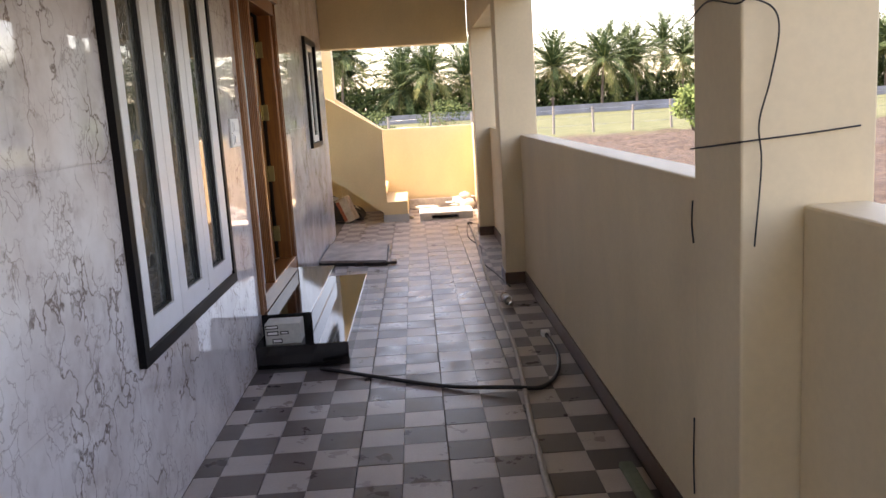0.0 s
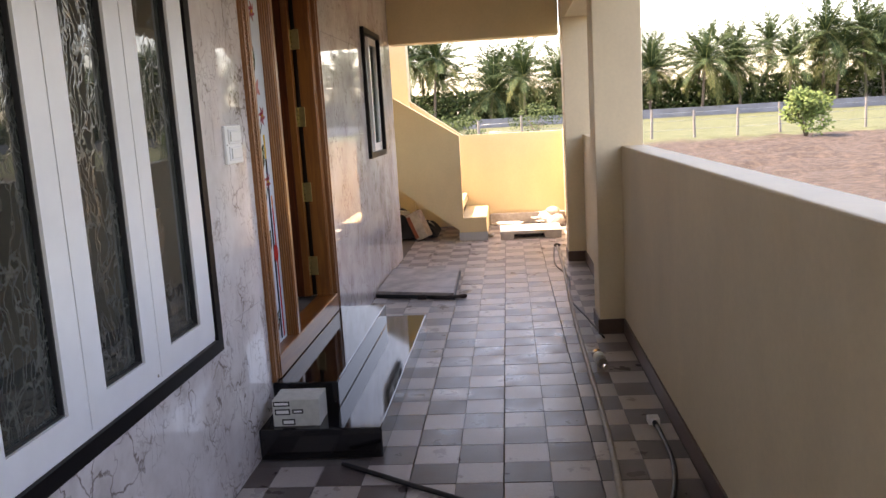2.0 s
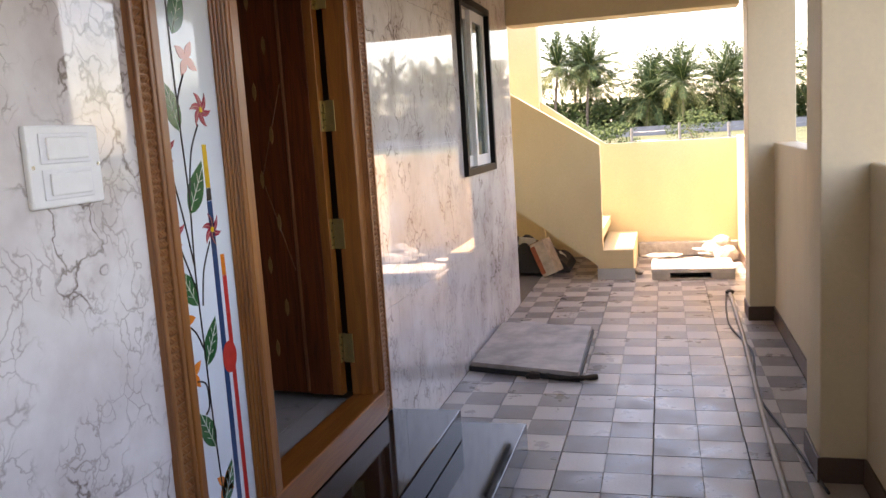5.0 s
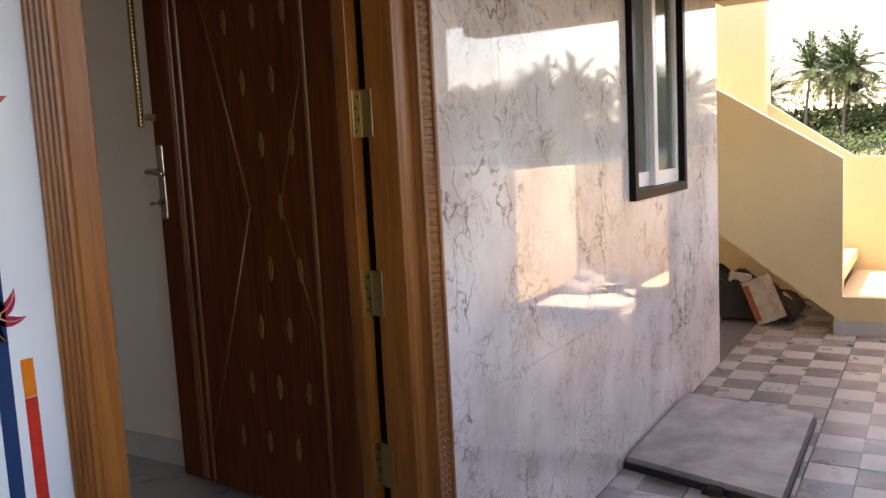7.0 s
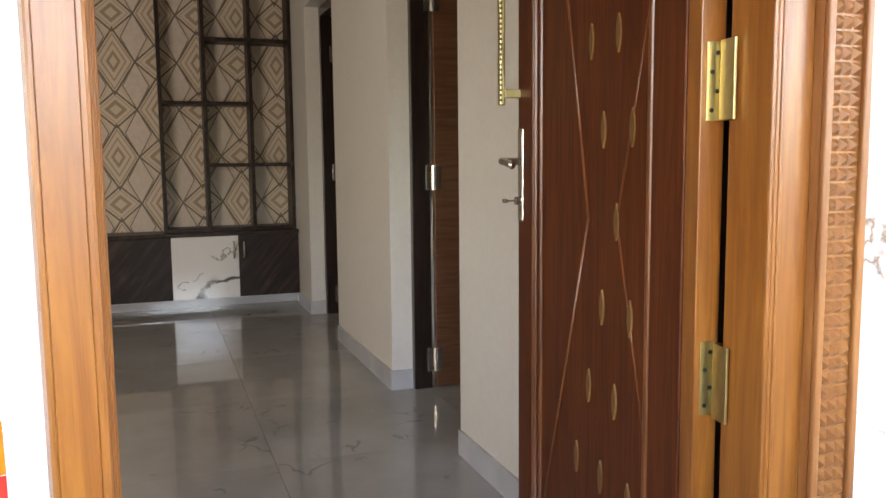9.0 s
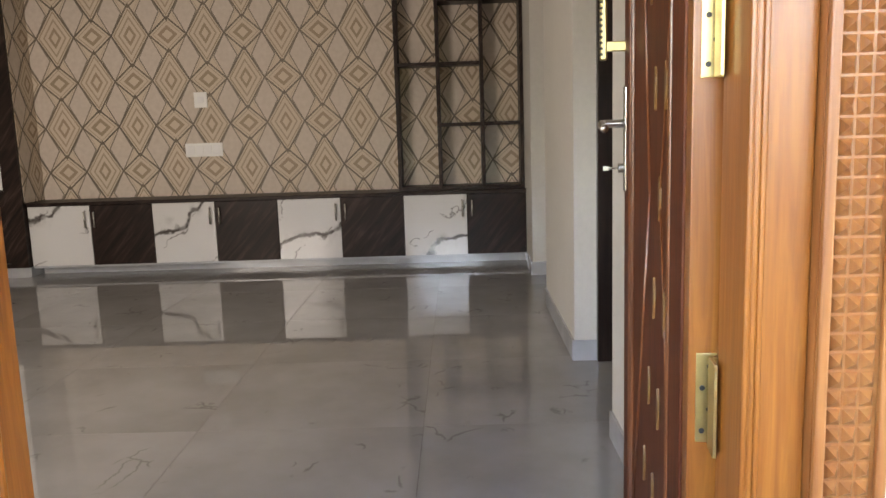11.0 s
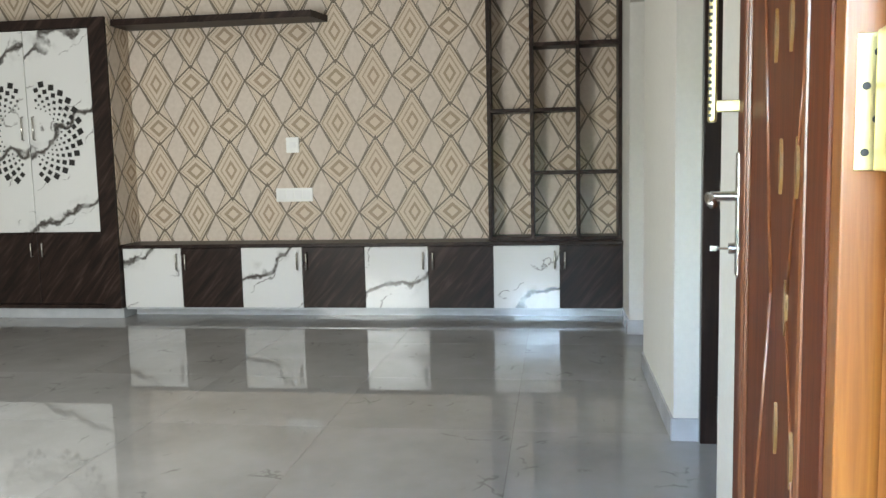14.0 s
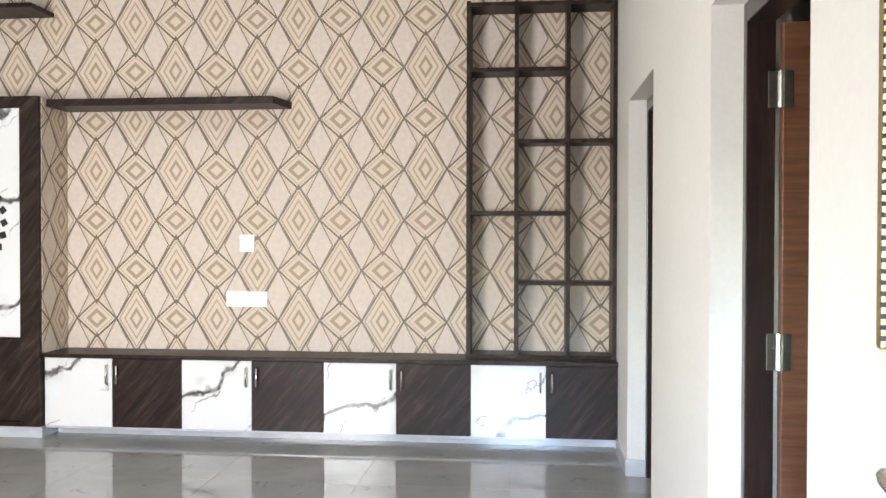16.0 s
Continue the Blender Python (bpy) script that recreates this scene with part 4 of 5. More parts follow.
part("stick", tube(smooth_path([(-0.68, 8.70, 0.012), (-0.6, 8.735, 0.02), (-0.5, 8.68, 0.016), (-0.38, 8.66, 0.022), (-0.28, 8.72, 0.014)]), [0.012, 0.016] * 11 + [0.018] * 3, 7), plain("dark_bark", (0.04, 0.028, 0.022), 0.9, bump=0.5), st)
part("offcut", cube(-0.66, -0.60, 8.69, 8.74, 0, 0.035, 0.006), plain("dark_bark", (0.05, 0.035, 0.03), 0.9), st)
M_PIPE = plain("dusty_grey_conduit", (0.42, 0.38, 0.33), 0.5)
solid("conduit_pipe", tube(smooth_path([(0.37, 2.0, 0.014), (0.39, 3.2, 0.014), (0.43, 4.3, 0.014), (0.505, 5.55, 0.014), (0.52, 6.7, 0.014), (0.535, 8.0, 0.014), (0.58, 9.6, 0.014), (0.60, 11.1, 0.014)]), 0.0135, 10), M_PIPE, "long dusty grey conduit pipe along the floor", "pipe")
solid("thin_cable", tube(smooth_path([(0.68, 7.35, 0.008), (0.62, 7.9, 0.008), (0.55, 8.5, 0.008), (0.60, 9.3, 0.008), (0.52, 10.0, 0.008), (0.57, 11.0, 0.008)]), 0.006, 6), M_BLACK, "thin dark cable beside the conduit", "cable")
solid("black_hose", tube(smooth_path([(-0.66, 5.50, 0.012), (-0.45, 5.36, 0.012), (-0.27, 5.24, 0.012), (0.08, 5.03, 0.012), (0.40, 4.90, 0.030), (0.55, 4.92, 0.012), (0.66, 5.08, 0.012), (0.735, 5.4, 0.012), (0.745, 5.75, 0.012), (0.74, 5.87, 0.012)]), 0.011, 8), M_BLACK, "black hose curling across the tiles", "hose")
cn = thing("plug_connector", (0.735, 5.90, 0), "small pale plug at the end of the hose", "plug")
part("body", cube(0.71, 0.765, 5.87, 5.93, 0, 0.035, 0.006), M_WHITE, cn)
part("collar", cyl(bmesh.new(), (0.74, 5.84, 0.014), (0.74, 5.872, 0.014), 0.013), M_BLACK, cn)
M_CLEAR = mat_new("clear_plastic", 0.08, 0.0, (0.85, 0.88, 0.86))
M_CLEAR.node_tree.nodes["Principled BSDF"].inputs["Transmission Weight"].default_value = 0.75
bt = thing("plastic_bottle", (0.60, 6.78, 0.035), "clear empty plastic bottle lying on the tiles", "bottle")
part("body", tube([(0.585, 6.92, 0.035), (0.586, 6.91, 0.035), (0.592, 6.83, 0.035), (0.598, 6.74, 0.035), (0.602, 6.70, 0.035), (0.606, 6.67, 0.035)], [0.02, 0.033, 0.032, 0.033, 0.022, 0.013], 14), M_CLEAR, bt)
part("cap", cyl(bmesh.new(), (0.606, 6.668, 0.035), (0.609, 6.645, 0.035), 0.015), M_STEEL, bt)
part("label_band", tube([(0.590, 6.86, 0.035), (0.596, 6.79, 0.035)], 0.0338, 14), M_WHITE, bt)

# wires on the porch column
for pts in ([(0.630, 2.93, 1.66), (0.628, 2.80, 1.69), (0.63, 2.64, 1.665), (0.65, 2.615, 1.672), (0.70, 2.615, 1.65), (0.713, 2.614, 1.60), (0.695, 2.615, 1.50), (0.672, 2.616, 1.41), (0.678, 2.616, 1.32), (0.664, 2.617, 1.14)],
            [(0.631, 2.935, 1.343), (0.63, 2.85, 1.35), (0.631, 2.64, 1.37), (0.66, 2.622, 1.374), (0.78, 2.623, 1.382), (0.90, 2.624, 1.392)],
            [(0.632, 2.926, 1.21), (0.630, 2.928, 1.15), (0.631, 2.92, 1.10)], [(0.632, 2.926, 0.62), (0.629, 2.925, 0.5), (0.631, 2.927, 0.40)]):
    solid("loose_wire", tube(smooth_path([(x + 0.054, y, z) for x, y, z in pts], 5), 0.0022, 6), M_BLACK, "thin black wire hanging on the cream column", "wire", "column wires")
solid("small_rag", cube(0.72, 0.78, 3.55, 3.95, 0.0, 0.03, 0.012), plain("greenish_rag", (0.18, 0.22, 0.16), 0.9, bump=0.5), "small greenish offcut by the skirting", "offcut")

# rubble at the stair foot
random.seed(5)
M_PALE = plain("pale_stone", (0.70, 0.67, 0.62), 0.6, bump=0.3, scale=12, var=0.2)
for i in range(9):
    x, y, s, an = random.uniform(0.0, 0.70), random.uniform(12.4, 12.85), random.uniform(0.10, 0.22), random.uniform(-0.5, 0.5)
    pts = [(x + s * math.cos(an + q * 1.571 + random.uniform(-0.3, 0.3)), y + 0.7 * s * math.sin(an + q * 1.571 + random.uniform(-0.3, 0.3))) for q in range(4)]
    solid("broken_tile", extrude_poly(pts, "z", 0.001 + 0.011 * i, 0.011 + 0.011 * i), M_PALE, "broken pale floor tile lying in the sun", "broken tile", "rubble at the stair foot")
for i, (x, y, z, s) in enumerate(((0.60, 12.85, 0.0, 0.14), (0.70, 12.65, 0.0, 0.12), (0.66, 12.83, 0.12, 0.09), (-0.14, 11.95, 0.0, 0.05), (0.60, 11.0, 0.0, 0.035))):
    bm = bmesh.new()
    bmesh.ops.create_icosphere(bm, subdivisions=2, radius=s)
    for v in bm.verts:
        v.co *= 1 + 0.25 * noise.noise(v.co * (2.5 / s) * 0.4 + Vector((i * 7, 0, 0)))
        v.co.z *= 0.7
        v.co += Vector((x, y, z + s * 0.62))
    solid("rubble_stone", bm, M_CONCRETE if i < 4 else M_BLACK, "grey lump of broken concrete", "rubble", "rubble at the stair foot")
for i, (x0, x1, z0, z1) in enumerate(((0.05, 0.42, 0.0, 0.05),)):
    solid("concrete_curb", cube(x0, x1, 12.0, 12.06, z0, z1 + 0.02, 0.006), M_CONCRETE, "low concrete edging before the rubble", "edging")

slot = thing("drain_slab", (0.33, 11.9, 0.0), "pale stone slab with a dark drain slot, lying in the sun", "slab")
part("slab", cube(-0.02, 0.70, 11.66, 12.22, 0.062, 0.098, 0.006), M_PALE, slot)
part("cheek", cube(-0.015, 0.145, 11.665, 12.21, 0.0, 0.062, 0.004), M_PALE, slot)
part("cheek", cube(0.50, 0.695, 11.665, 12.21, 0.0, 0.062, 0.004), M_PALE, slot)
part("slot_sill", cube(0.145, 0.50, 11.66, 11.69, 0.0, 0.014, 0.003), M_PALE, slot)
# Black back paints the shade inside the open slot.
part("slot_back", cube(0.145, 0.50, 11.90, 11.92, 0.0, 0.062), M_BLACK, slot, "black back standing for the shade in the slot")

# things stored under the stair
carton = new("leaning_carton")
carton.matrix_world = pose(-0.95, 11.86, 0.03, 0, -24, -16)
tagged(carton, "worn cream carton with a rust-red side leaning under the stair", "carton")
part("box", cube(-0.075, 0.075, -0.02, 0.16, 0.0, 0.34, 0.006), plain("worn_cream_card", (0.50, 0.42, 0.34), 0.8, var=0.35, scale=12), carton)
part("side_panel", cube(-0.077, -0.03, -0.0225, -0.0195, 0.03, 0.31), plain("rust_red_print", (0.28, 0.07, 0.03), 0.7, var=0.3), carton)
part("flap", cube(-0.07, 0.03, -0.06, -0.015, 0.335, 0.342), plain("brown_card_flap", (0.26, 0.17, 0.10), 0.8), carton)

M_BOARD = plain("old_board", (0.30, 0.18, 0.11), 0.8, bump=0.3)
M_SACK = plain("dull_sack", (0.16, 0.14, 0.16), 0.9, bump=0.5, scale=9, var=0.4)
for i, (x, y, an, ln, col) in enumerate(((-1.12, 12.1, 0.5, 0.42, 0), (-1.05, 12.18, -0.35, 0.46, 0), (-1.25, 12.22, 0.2, 0.6, 1), (-0.95, 12.3, 0.9, 0.35, 1))):
    bm = bmesh.new()
    bmesh.ops.create_cube(bm, size=1.0, matrix=Matrix.Translation((x, y, 0.14)) @ Matrix.Rotation(an, 4, "Y") @ Matrix.Rotation(0.2 * i, 4, "Z") @ Matrix.Diagonal((ln * 0.28, 0.05, ln * 0.55, 1)))
    bmesh.ops.bevel(bm, geom=bm.edges[:], offset=0.006, segments=1, affect="EDGES")
    low = min(v.co.z for v in bm.verts)
    bmesh.ops.translate(bm, verts=bm.verts, vec=(0, 0, -low))
    solid("scrap_board", bm, M_BOARD if col == 0 else M_CARTON, "old scrap board stored under the stair", "board", "boards under the stair")
bm = bmesh.new()
bmesh.ops.create_icosphere(bm, subdivisions=3, radius=0.2)
for v in bm.verts:
    v.co += v.normal * 0.05 * noise.noise(v.co * 7)
    v.co.z = max(-0.12, v.co.z * 0.62)
    v.co += Vector((-1.38, 12.4, 0.12))
solid("stored_sack", bm, M_SACK, "slumped dull sack under the stair", "sack")

# Near-black sheet, added to stand in for the shade under the stair.
bm = bmesh.new()
bmesh.ops.create_grid(bm, x_segments=24, y_segments=14, size=0.5)
for v in bm.verts:
    x, y = -1.22 + v.co.x * 0.86, 12.32 + v.co.y * 0.66
    edge = 1 - max(abs(v.co.x), abs(v.co.y)) * 2
    v.co = Vector((x, y, min(0.02 + edge * 1.1, 0.10 + 0.45 * max(0.0, -0.75 - x)) * (0.75 + 0.5 * abs(noise.noise((x * 6, y * 6, 2)))) + 0.004))
solid("dark_tarpaulin", bm, plain("dark_tarpaulin", (0.018, 0.016, 0.018), 0.8, bump=0.4, scale=14), "dark crumpled sheet standing for the shade under the stair", "tarpaulin")

# ---- outside: fence, far wall, shed, bushes, palms ----
GZ = -0.62
M_POST = plain("stone_fence_post", (0.22, 0.20, 0.18), 0.9, bump=0.4)
fence = thing("wire_fence", (18, 50, GZ), "wire fence on rough stone posts along the field", "fence")
random.seed(11)
def fence_y(x):
    return 49.0 + 0.10 * x
xs = [-1.5 + 2.45 * i for i in range(24)]
for i, x in enumerate(xs):
    h = random.uniform(1.55, 1.85)
    part("post", cyl(bmesh.new(), (x, fence_y(x), GZ - 0.1), (x + random.uniform(-0.06, 0.06), fence_y(x), GZ + h), 0.085, 0.07, 6), M_POST, fence)
for h in (0.5, 1.0, 1.45):
    part("wire", tube([(x, fence_y(x) - 0.09, GZ + h + (0.02 if i % 2 else 0)) for i, x in enumerate(xs)], 0.012, 4), M_STEEL, fence)
part("brace", cyl(bmesh.new(), (xs[14] - 1.5, fence_y(xs[14]), GZ - 0.1), (xs[14], fence_y(xs[14]), GZ + 1.4), 0.06, n=6), M_POST, fence)
solid("far_boundary_wall", cube(-90, 150, 118, 118.3, GZ - 0.2, 0.62), plain("blue_grey_wall", (0.20, 0.21, 0.23), 0.9, scale=0.4, var=0.3), "long blue-grey boundary wall beyond the grass", "wall", kind="structure")
shed = thing("farm_shed", (54, 127, GZ), "white farm building with a low gabled roof", "building")
part("wall", cube(50, 60, 126, 132, GZ - 0.2, 2.6), M_CEIL, shed)
part("roof", extrude_poly([(49.4, 2.6), (60.6, 2.6), (55, 4.2)], "y", 125.5, 132.5), plain("pale_roof_sheet", (0.55, 0.52, 0.50), 0.7), shed)
part("tower", cube(54.2, 56.0, 129, 131, 2.6, 6.6, 0.05), M_CEIL, shed)

M_BUSH = leaf_mat("bright_bush_leaf", (0.07, 0.12, 0.03), (0.16, 0.21, 0.07))
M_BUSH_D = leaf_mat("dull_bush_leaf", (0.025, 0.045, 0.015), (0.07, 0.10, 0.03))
M_TRUNK = plain("palm_trunk_bark", (0.17, 0.13, 0.10), 0.9, bump=0.6, scale=6, var=0.4)
M_FROND = leaf_mat("palm_leaflet", (0.020, 0.042, 0.016), (0.065, 0.10, 0.040))
M_FROND_Y = leaf_mat("yellowing_palm_leaflet", (0.055, 0.072, 0.022), (0.14, 0.145, 0.055))
M_RIB = plain("palm_rib", (0.22, 0.24, 0.08), 0.7)


def leaf_cloud(rng, centre, radii, count, size):
    """Many small folded leaves in an uneven clump."""
    bm = bmesh.new()
    c = Vector(centre)
    lobes = [(Vector((rng.uniform(-0.6, 0.6) * radii[0], rng.uniform(-0.6, 0.6) * radii[1], rng.uniform(-0.35, 0.6) * radii[2])), rng.uniform(0.35, 0.6)) for _ in range(9)]
    for _ in range(count):
        o, k = rng.choice(lobes)
        d = Vector((rng.gauss(0, 1), rng.gauss(0, 1), rng.gauss(0, 1))).normalized() * rng.uniform(0.5, 1.0) * k
        p = c + o + Vector((d.x * radii[0], d.y * radii[1], d.z * radii[2]))
        if p.z < c.z - radii[2] * 0.95:
            continue
        a = Vector((rng.gauss(0, 1), rng.gauss(0, 1), rng.gauss(0.3, 0.7))).normalized() * size * rng.uniform(0.6, 1.3)
        b = a.orthogonal().normalized() * size * 0.32
        bm.faces.new([bm.verts.new(q) for q in (p, p + a * 0.5 + b, p + a, p + a * 0.5 - b)])
    return bm


rng = random.Random(3)
for (x, y, w, h, n, mat) in ((14.95, 44.5, 1.45, 1.25, 2600, M_BUSH), (4.6, 43.5, 1.3, 1.1, 1500, M_BUSH_D), (24.2, 47.0, 0.9, 0.9, 900, M_BUSH), (-3.5, 60, 2.4, 1.1, 1200, M_BUSH_D), (2.5, 70, 2.6, 1.4, 1200, M_BUSH_D), (-7.5, 75, 3.0, 1.5, 1200, M_BUSH_D)):
    bu = thing("bush", (x, y, GZ), "round bright green bush at the field edge" if mat is M_BUSH else "dull green bush in the grass", "bush", "bushes")
    for q in range(5):
        part("stem", tube([(x, y, GZ - 0.1), (x + 0.3 * w * math.cos(q * 1.3), y + 0.3 * w * math.sin(q * 1.3), GZ + h)], [0.04, 0.015], 5), M_TRUNK, bu)
    part("foliage", leaf_cloud(rng, (x, y, GZ + h * 0.95), (w, w, h), n, 0.20), mat, bu)


def frond(bm_leaf, bm_rib, rng, az, lift, length, droop):
    """One feather palm leaf: an arching rib with hanging leaflets."""
    out = Vector((math.cos(az), math.sin(az), 0))
    pts = []
    p, a, n = Vector((0, 0, 0)), lift, 9
    for i in range(n + 1):
        pts.append(p.copy())
        p = p + (out * math.cos(a) + Vector((0, 0, math.sin(a)))) * (length / n)
        a -= droop / n * (0.5 + i / n)
    side = Vector((-math.sin(az), math.cos(az), 0))
    for i in range(n):
        for e in (-1, 1):
            a0, a1 = pts[i], pts[i + 1]
            w = 0.035 * (1 - i / n) + 0.01
            bm_rib.faces.new([bm_rib.verts.new(q) for q in (a0 + side * e * w, a1 + side * e * w * 0.8, a1 + Vector((0, 0, -w)), a0 + Vector((0, 0, -w)))])
    m = 30
    for i in range(2, m):
        f = i / m
        k = min(int(f * n), n - 1)
        q = pts[k].lerp(pts[k + 1], f * n - k)
        fwd = (pts[k + 1] - pts[k]).normalized()
        up = side.cross(fwd)
        up = up if up.z > 0 else -up
        ln = length * 0.22 * math.sin(math.pi * (0.14 + 0.80 * f)) ** 0.7 + 0.10
        for e in (-1, 1):
            tip = q + side * e * ln * rng.uniform(0.45, 0.75) + fwd * ln * 0.75 + up * ln * 0.12 + Vector((0, 0, -ln * rng.uniform(0.1, 0.5)))
            mid = q.lerp(tip, 0.45) + up * ln * 0.10
            wv = fwd * 0.085
            bm_leaf.faces.new([bm_leaf.verts.new(v) for v in (q - wv * 0.5, mid - wv, tip, mid + wv, q + wv * 0.5)])


def palm(rng, height, yellow, crown):
    root = new("coconut_palm")
    lean = Vector((rng.uniform(-0.7, 0.7), rng.uniform(-0.5, 0.5), 0))
    pts = [(lean.x * f * f, lean.y * f * f, height * f) for f in [i / 7 for i in range(8)]]
    part("trunk", tube(pts, [0.24 - 0.10 * i / 7 for i in range(8)], 8), M_TRUNK, root)
    bl, br, by = bmesh.new(), bmesh.new(), bmesh.new()
    n = 40
    for i in range(n):
        f = i / n
        dead = f < 0.22 and yellow
        frond(by if dead else bl, br, rng, i * 2.399 + rng.uniform(-0.2, 0.2), -0.75 + 2.2 * f + rng.uniform(-0.14, 0.14), crown * rng.uniform(0.8, 1.1), 1.15 - 0.75 * f + rng.uniform(-0.25, 0.25))
    for b, nm, mt in ((bl, "crown", M_FROND), (by, "old_fronds", M_FROND_Y), (br, "frond_ribs", M_RIB)):
        bmesh.ops.translate(b, verts=b.verts, vec=pts[-1])
        if len(b.verts):
            part(nm, b, mt, root)
        else:
            b.free()
    return tagged(root, "tall coconut palm with a shaggy drooping crown", "palm tree", "palm grove")


rng = random.Random(21)
kinds = [palm(rng, 6.3, True, 6.3), palm(rng, 7.4, True, 6.5), palm(rng, 10.2, True, 5.8), palm(rng, 5.0, True, 6.4), palm(rng, 7.0, True, 6.0)]
spots = []
for i in range(20):
    spots.append((-46 + 6.1 * i + rng.uniform(-1.3, 1.3), 121.5 + rng.uniform(-1.5, 2.5), rng.choice((0, 1, 1, 3, 4) if i > 6 else (1, 2, 2, 4))))
for i in range(22):
    spots.append((-50 + 6.0 * i + rng.uniform(-2, 2), 130 + rng.uniform(-2, 6), rng.choice((1, 1, 4, 2))))
for (x, y, k) in ((44, 121, 2), (50, 121.5, 2), (66, 126, 1), (72, 128, 1)):
    spots.append((x, y, k))
for i in range(26):
    spots.append((92 + rng.uniform(-6, 10), -62 + 7.2 * i + rng.uniform(-2, 2), rng.choice((0, 1, 2, 4))))
for i, (x, y, k) in enumerate(spots):
    m = pose(x, y, GZ - 0.05, 0, 0, rng.uniform(0, 360))
    if i < len(kinds):
        kinds[i].matrix_basis = m
    else:
        copy_thing(kinds[k], m)

# low dark growth between the trunks
def undergrowth(x0, x1, y0, y1, n, rng):
    bm = bmesh.new()
    for _ in range(n):
        p = Vector((rng.uniform(x0, x1), rng.uniform(y0, y1), GZ + 5.2 * rng.random() ** 1.3))
        a = Vector((rng.gauss(0, 1), rng.gauss(0, 1), rng.gauss(0, 0.8))).normalized() * rng.uniform(0.5, 1.0)
        b = a.orthogonal().normalized() * 0.26
        bm.faces.new([bm.verts.new(q) for q in (p, p + a * 0.5 + b, p + a, p + a * 0.5 - b)])
    return bm


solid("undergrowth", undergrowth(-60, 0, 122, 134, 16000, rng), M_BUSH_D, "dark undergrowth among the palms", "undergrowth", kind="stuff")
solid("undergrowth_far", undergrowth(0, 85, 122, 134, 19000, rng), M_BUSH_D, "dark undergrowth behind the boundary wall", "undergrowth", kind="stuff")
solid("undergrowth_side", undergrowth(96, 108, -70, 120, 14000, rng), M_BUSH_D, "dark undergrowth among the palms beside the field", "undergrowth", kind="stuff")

# ---- wall slabs and floor tiles ----
def cut(rects, hole):
    out = []
    for (a, b, c, d) in rects:
        h0, h1, h2, h3 = max(a, hole[0]), min(b, hole[1]), max(c, hole[2]), min(d, hole[3])
        if h0 >= h1 or h2 >= h3:
            out.append((a, b, c, d))
            continue
        out += [r for r in ((a, h0, c, d), (h1, b, c, d), (h0, h1, c, h2), (h0, h1, h3, d)) if r[1] - r[0] > 0.004 and r[3] - r[2] > 0.004]
    return out


slabs = thing("marble_cladding", (-1.055, 4, 0), "polished pale marble wall cladding with brown veins", "wall cladding", kind="structure")
zz = [0.0, 0.69, 1.375, 2.06, 2.858]
yy = [-2.998 + 1.2 * i for i in range(11)] + [END_Y - 0.004]
for j in range(4):
    for i in range(len(yy) - 1):
        off = 0.6 if j % 2 else 0.0
        rects = [(max(yy[i] - off, -2.998), yy[i + 1] - off if i < len(yy) - 2 else END_Y - 0.004, zz[j], zz[j + 1])]
        for h in (WIN1, WIN2, (DOOR[0], DOOR[1], 0.27, 2.40), (5.585, 7.62, -0.1, 0.14), (5.85, 7.41, -0.1, 0.27)):
            rects = cut(rects, h)
        for (a, b, c, d) in rects:
            part("marble_slab", cube(WX - 0.012, WX, a + 0.0006, b - 0.0006, c + 0.0006, d - 0.0006), M_MARBLE, slabs)

T = 0.1955
def tile_mesh(sx, sy, mat):
    bm = bmesh.new()
    x, y = sx / 2, sy / 2
    lo = [bm.verts.new((u, v, -0.012)) for u, v in ((-x, -y), (x, -y), (x, y), (-x, y))]
    md = [bm.verts.new((u, v, -0.0012)) for u, v in ((-x, -y), (x, -y), (x, y), (-x, y))]
    e = 0.0015
    hi = [bm.verts.new((u, v, 0.0)) for u, v in ((-x + e, -y + e), (x - e, -y + e), (x - e, y - e), (-x + e, y - e))]
    for A, B in ((lo, md), (md, hi)):
        for i in range(4):
            bm.faces.new((A[i], A[(i + 1) % 4], B[(i + 1) % 4], B[i]))
    bm.faces.new(hi)
    return mesh_of("floor_tile", bm, mat)


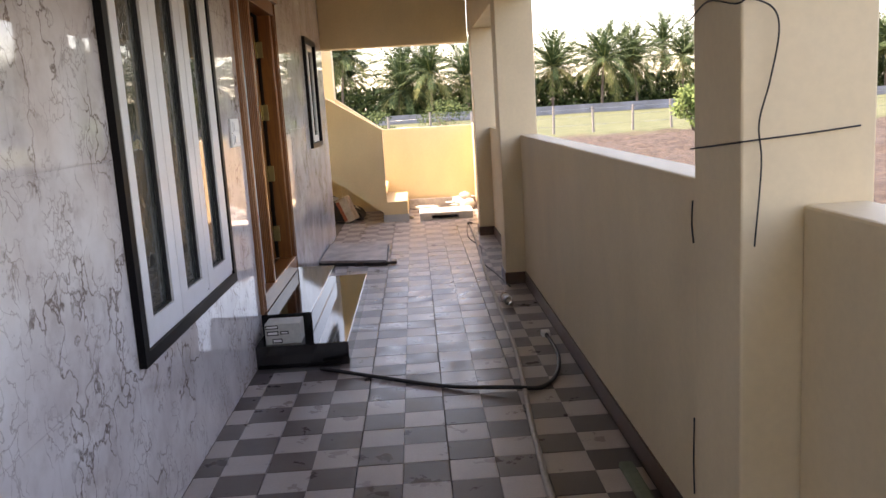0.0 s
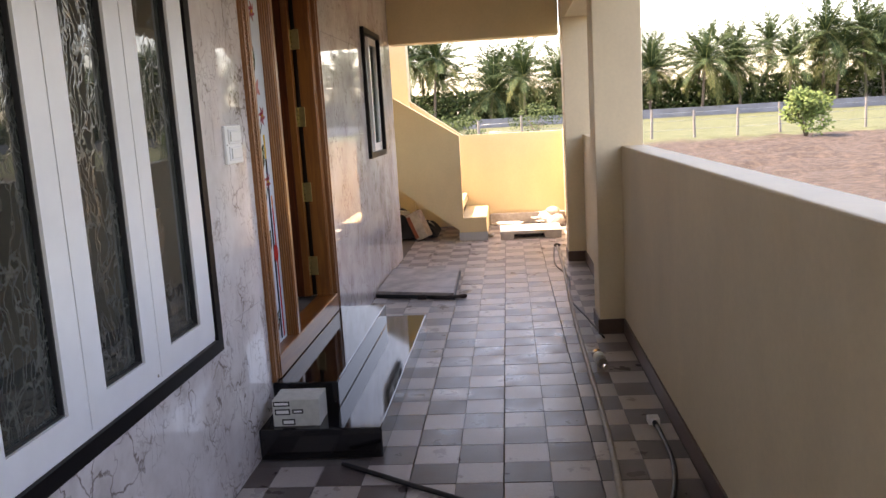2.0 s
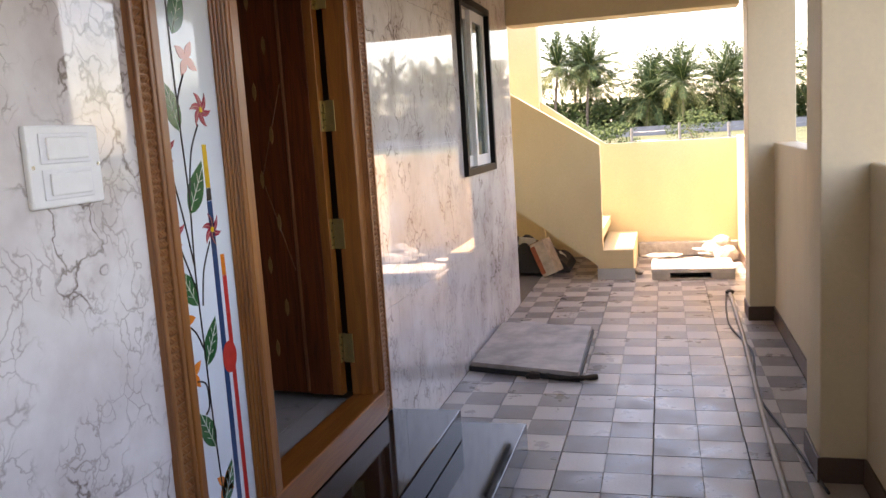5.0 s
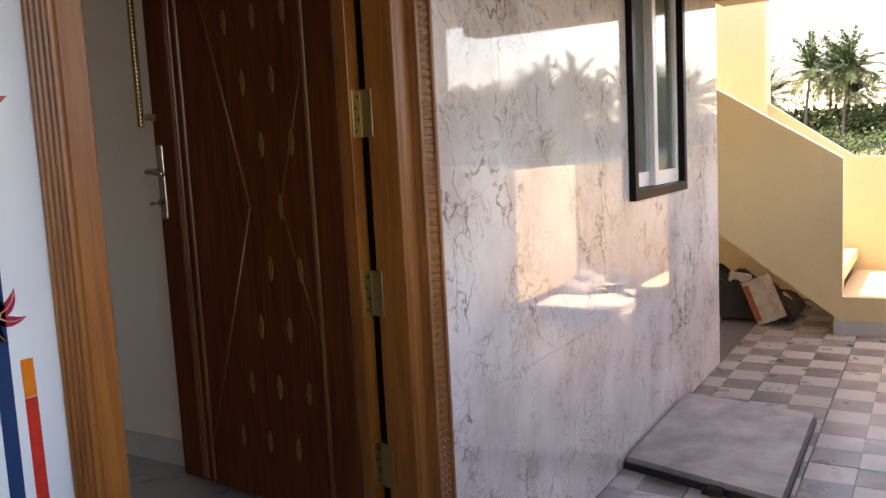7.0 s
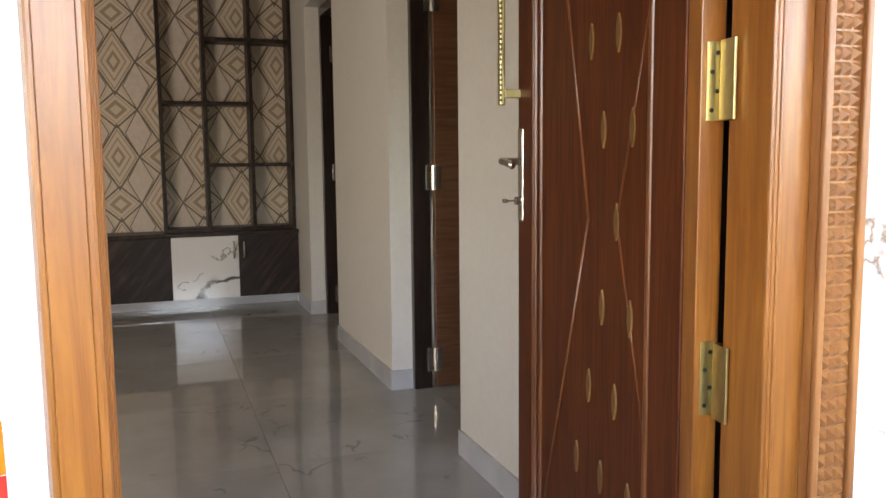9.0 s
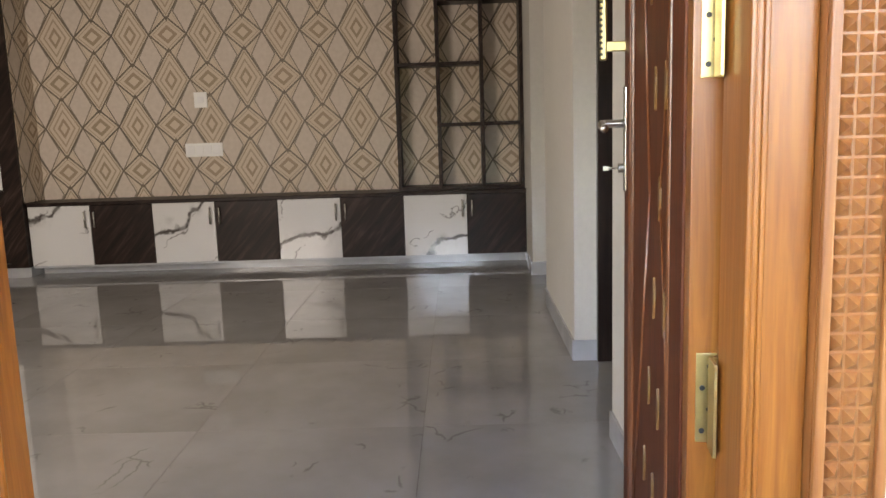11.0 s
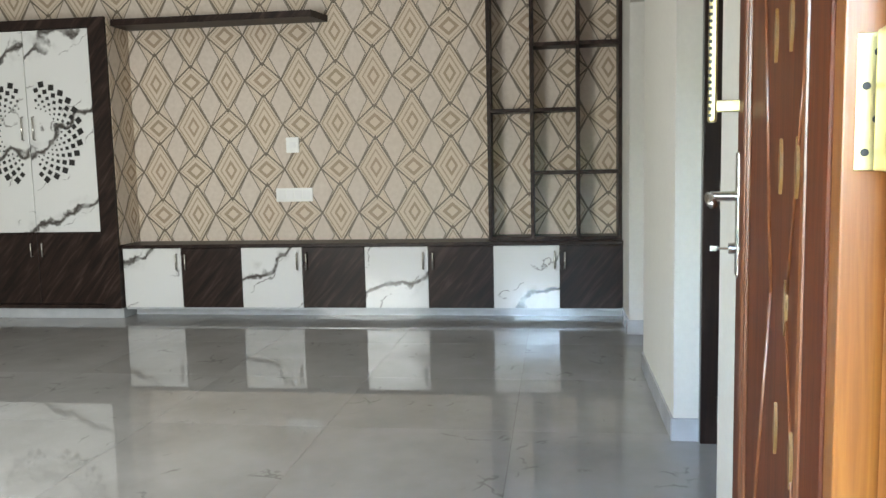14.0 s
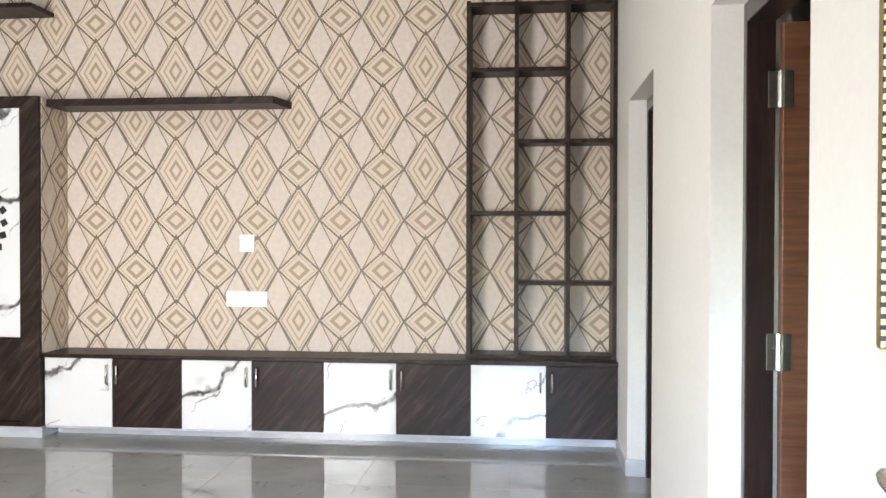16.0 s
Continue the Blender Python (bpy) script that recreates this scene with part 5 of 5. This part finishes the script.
porch_floor = thing("floor_porch", (0, 5, 0), "chequered pale and dark porch floor tiles", "floor", kind="structure")
cache, far_l, far_d = {}, [], []
for j in range(-38, 44):
    for i in range(-6, 4):
        xa, xb = max(0.04 + i * T, -1.049), min(0.04 + (i + 1) * T, 0.821)
        ya, yb = 4.5285 + j * T, 4.5285 + (j + 1) * T
        yb = min(yb, 13.04)
        if xb - xa < 0.01 or yb - ya < 0.01:
            continue
        gx0, gx1 = (0.0022 if i % 2 == 0 else 0.0005), (0.0022 if i % 2 else 0.0005)
        gy0, gy1 = (0.0022 if j % 2 == 0 else 0.0005), (0.0022 if j % 2 else 0.0005)
        xa, xb, ya, yb = xa + gx0, xb - gx1, ya + gy0, yb - gy1
        dark = (i + j) % 2 == 0
        if xb < -0.50 and 5.6 < (ya + yb) / 2 < 7.6:
            continue
        if 3.3 < ya < 9.2:
            key = (round(xb - xa, 4), round(yb - ya, 4), dark)
            if key not in cache:
                cache[key] = tile_mesh(key[0], key[1], M_TILE_D if dark else M_TILE_L)
            o = new("floor_tile", cache[key])
            o.parent = porch_floor
            o.location = Vector(((xa + xb) / 2, (ya + yb) / 2, 0)) - ORG[porch_floor.name]
        else:
            (far_d if dark else far_l).append((xa, xb, ya, yb))
for rects, mt in ((far_l, M_TILE_L), (far_d, M_TILE_D)):
    vs, fs = [], []
    for (xa, xb, ya, yb) in rects:
        n = len(vs)
        vs += [(x, y - 5, z) for z in (-0.012, 0.0) for x, y in ((xa, ya), (xb, ya), (xb, yb), (xa, yb))]
        fs += [(n + 4, n + 5, n + 6, n + 7)] + [(n + q, n + (q + 1) % 4, n + 4 + (q + 1) % 4, n + 4 + q) for q in range(4)]
    me = bpy.data.meshes.new("distant_tiles")
    me.from_pydata(vs, [], fs)
    me.materials.append(mt)
    o = new("distant_tiles", me)
    o.parent = porch_floor
    tagged(o, kind="stuff")

hall_floor = thing("floor_hall", (-3.8, 4.4, HALL_Z), "glossy grey veined hall floor tiles", "floor", kind="structure")
S = 0.80
for i in range(8):
    for j in range(12):
        xa, xb = -1.285 - S * (i + 1), -1.285 - S * i
        ya, yb = 1.42 + S * j - 0.25, 1.42 + S * (j + 1) - 0.25
        xa, ya, yb = max(xa, -6.33), max(ya, 1.42), min(yb, 10.2)
        if xb - xa > 0.02 and yb - ya > 0.02:
            part("floor_tile", cube(xa + 0.0006, xb - 0.0006, ya + 0.0006, yb - 0.0006, HALL_Z - 0.011, HALL_Z), M_HALLTILE, hall_floor)
solid("door_sill", cube(-1.285, -1.151, 5.88, 7.36, 0.275, HALL_Z, 0.002), M_HALLTILE, "grey tile sill behind the threshold", "sill", kind="structure")
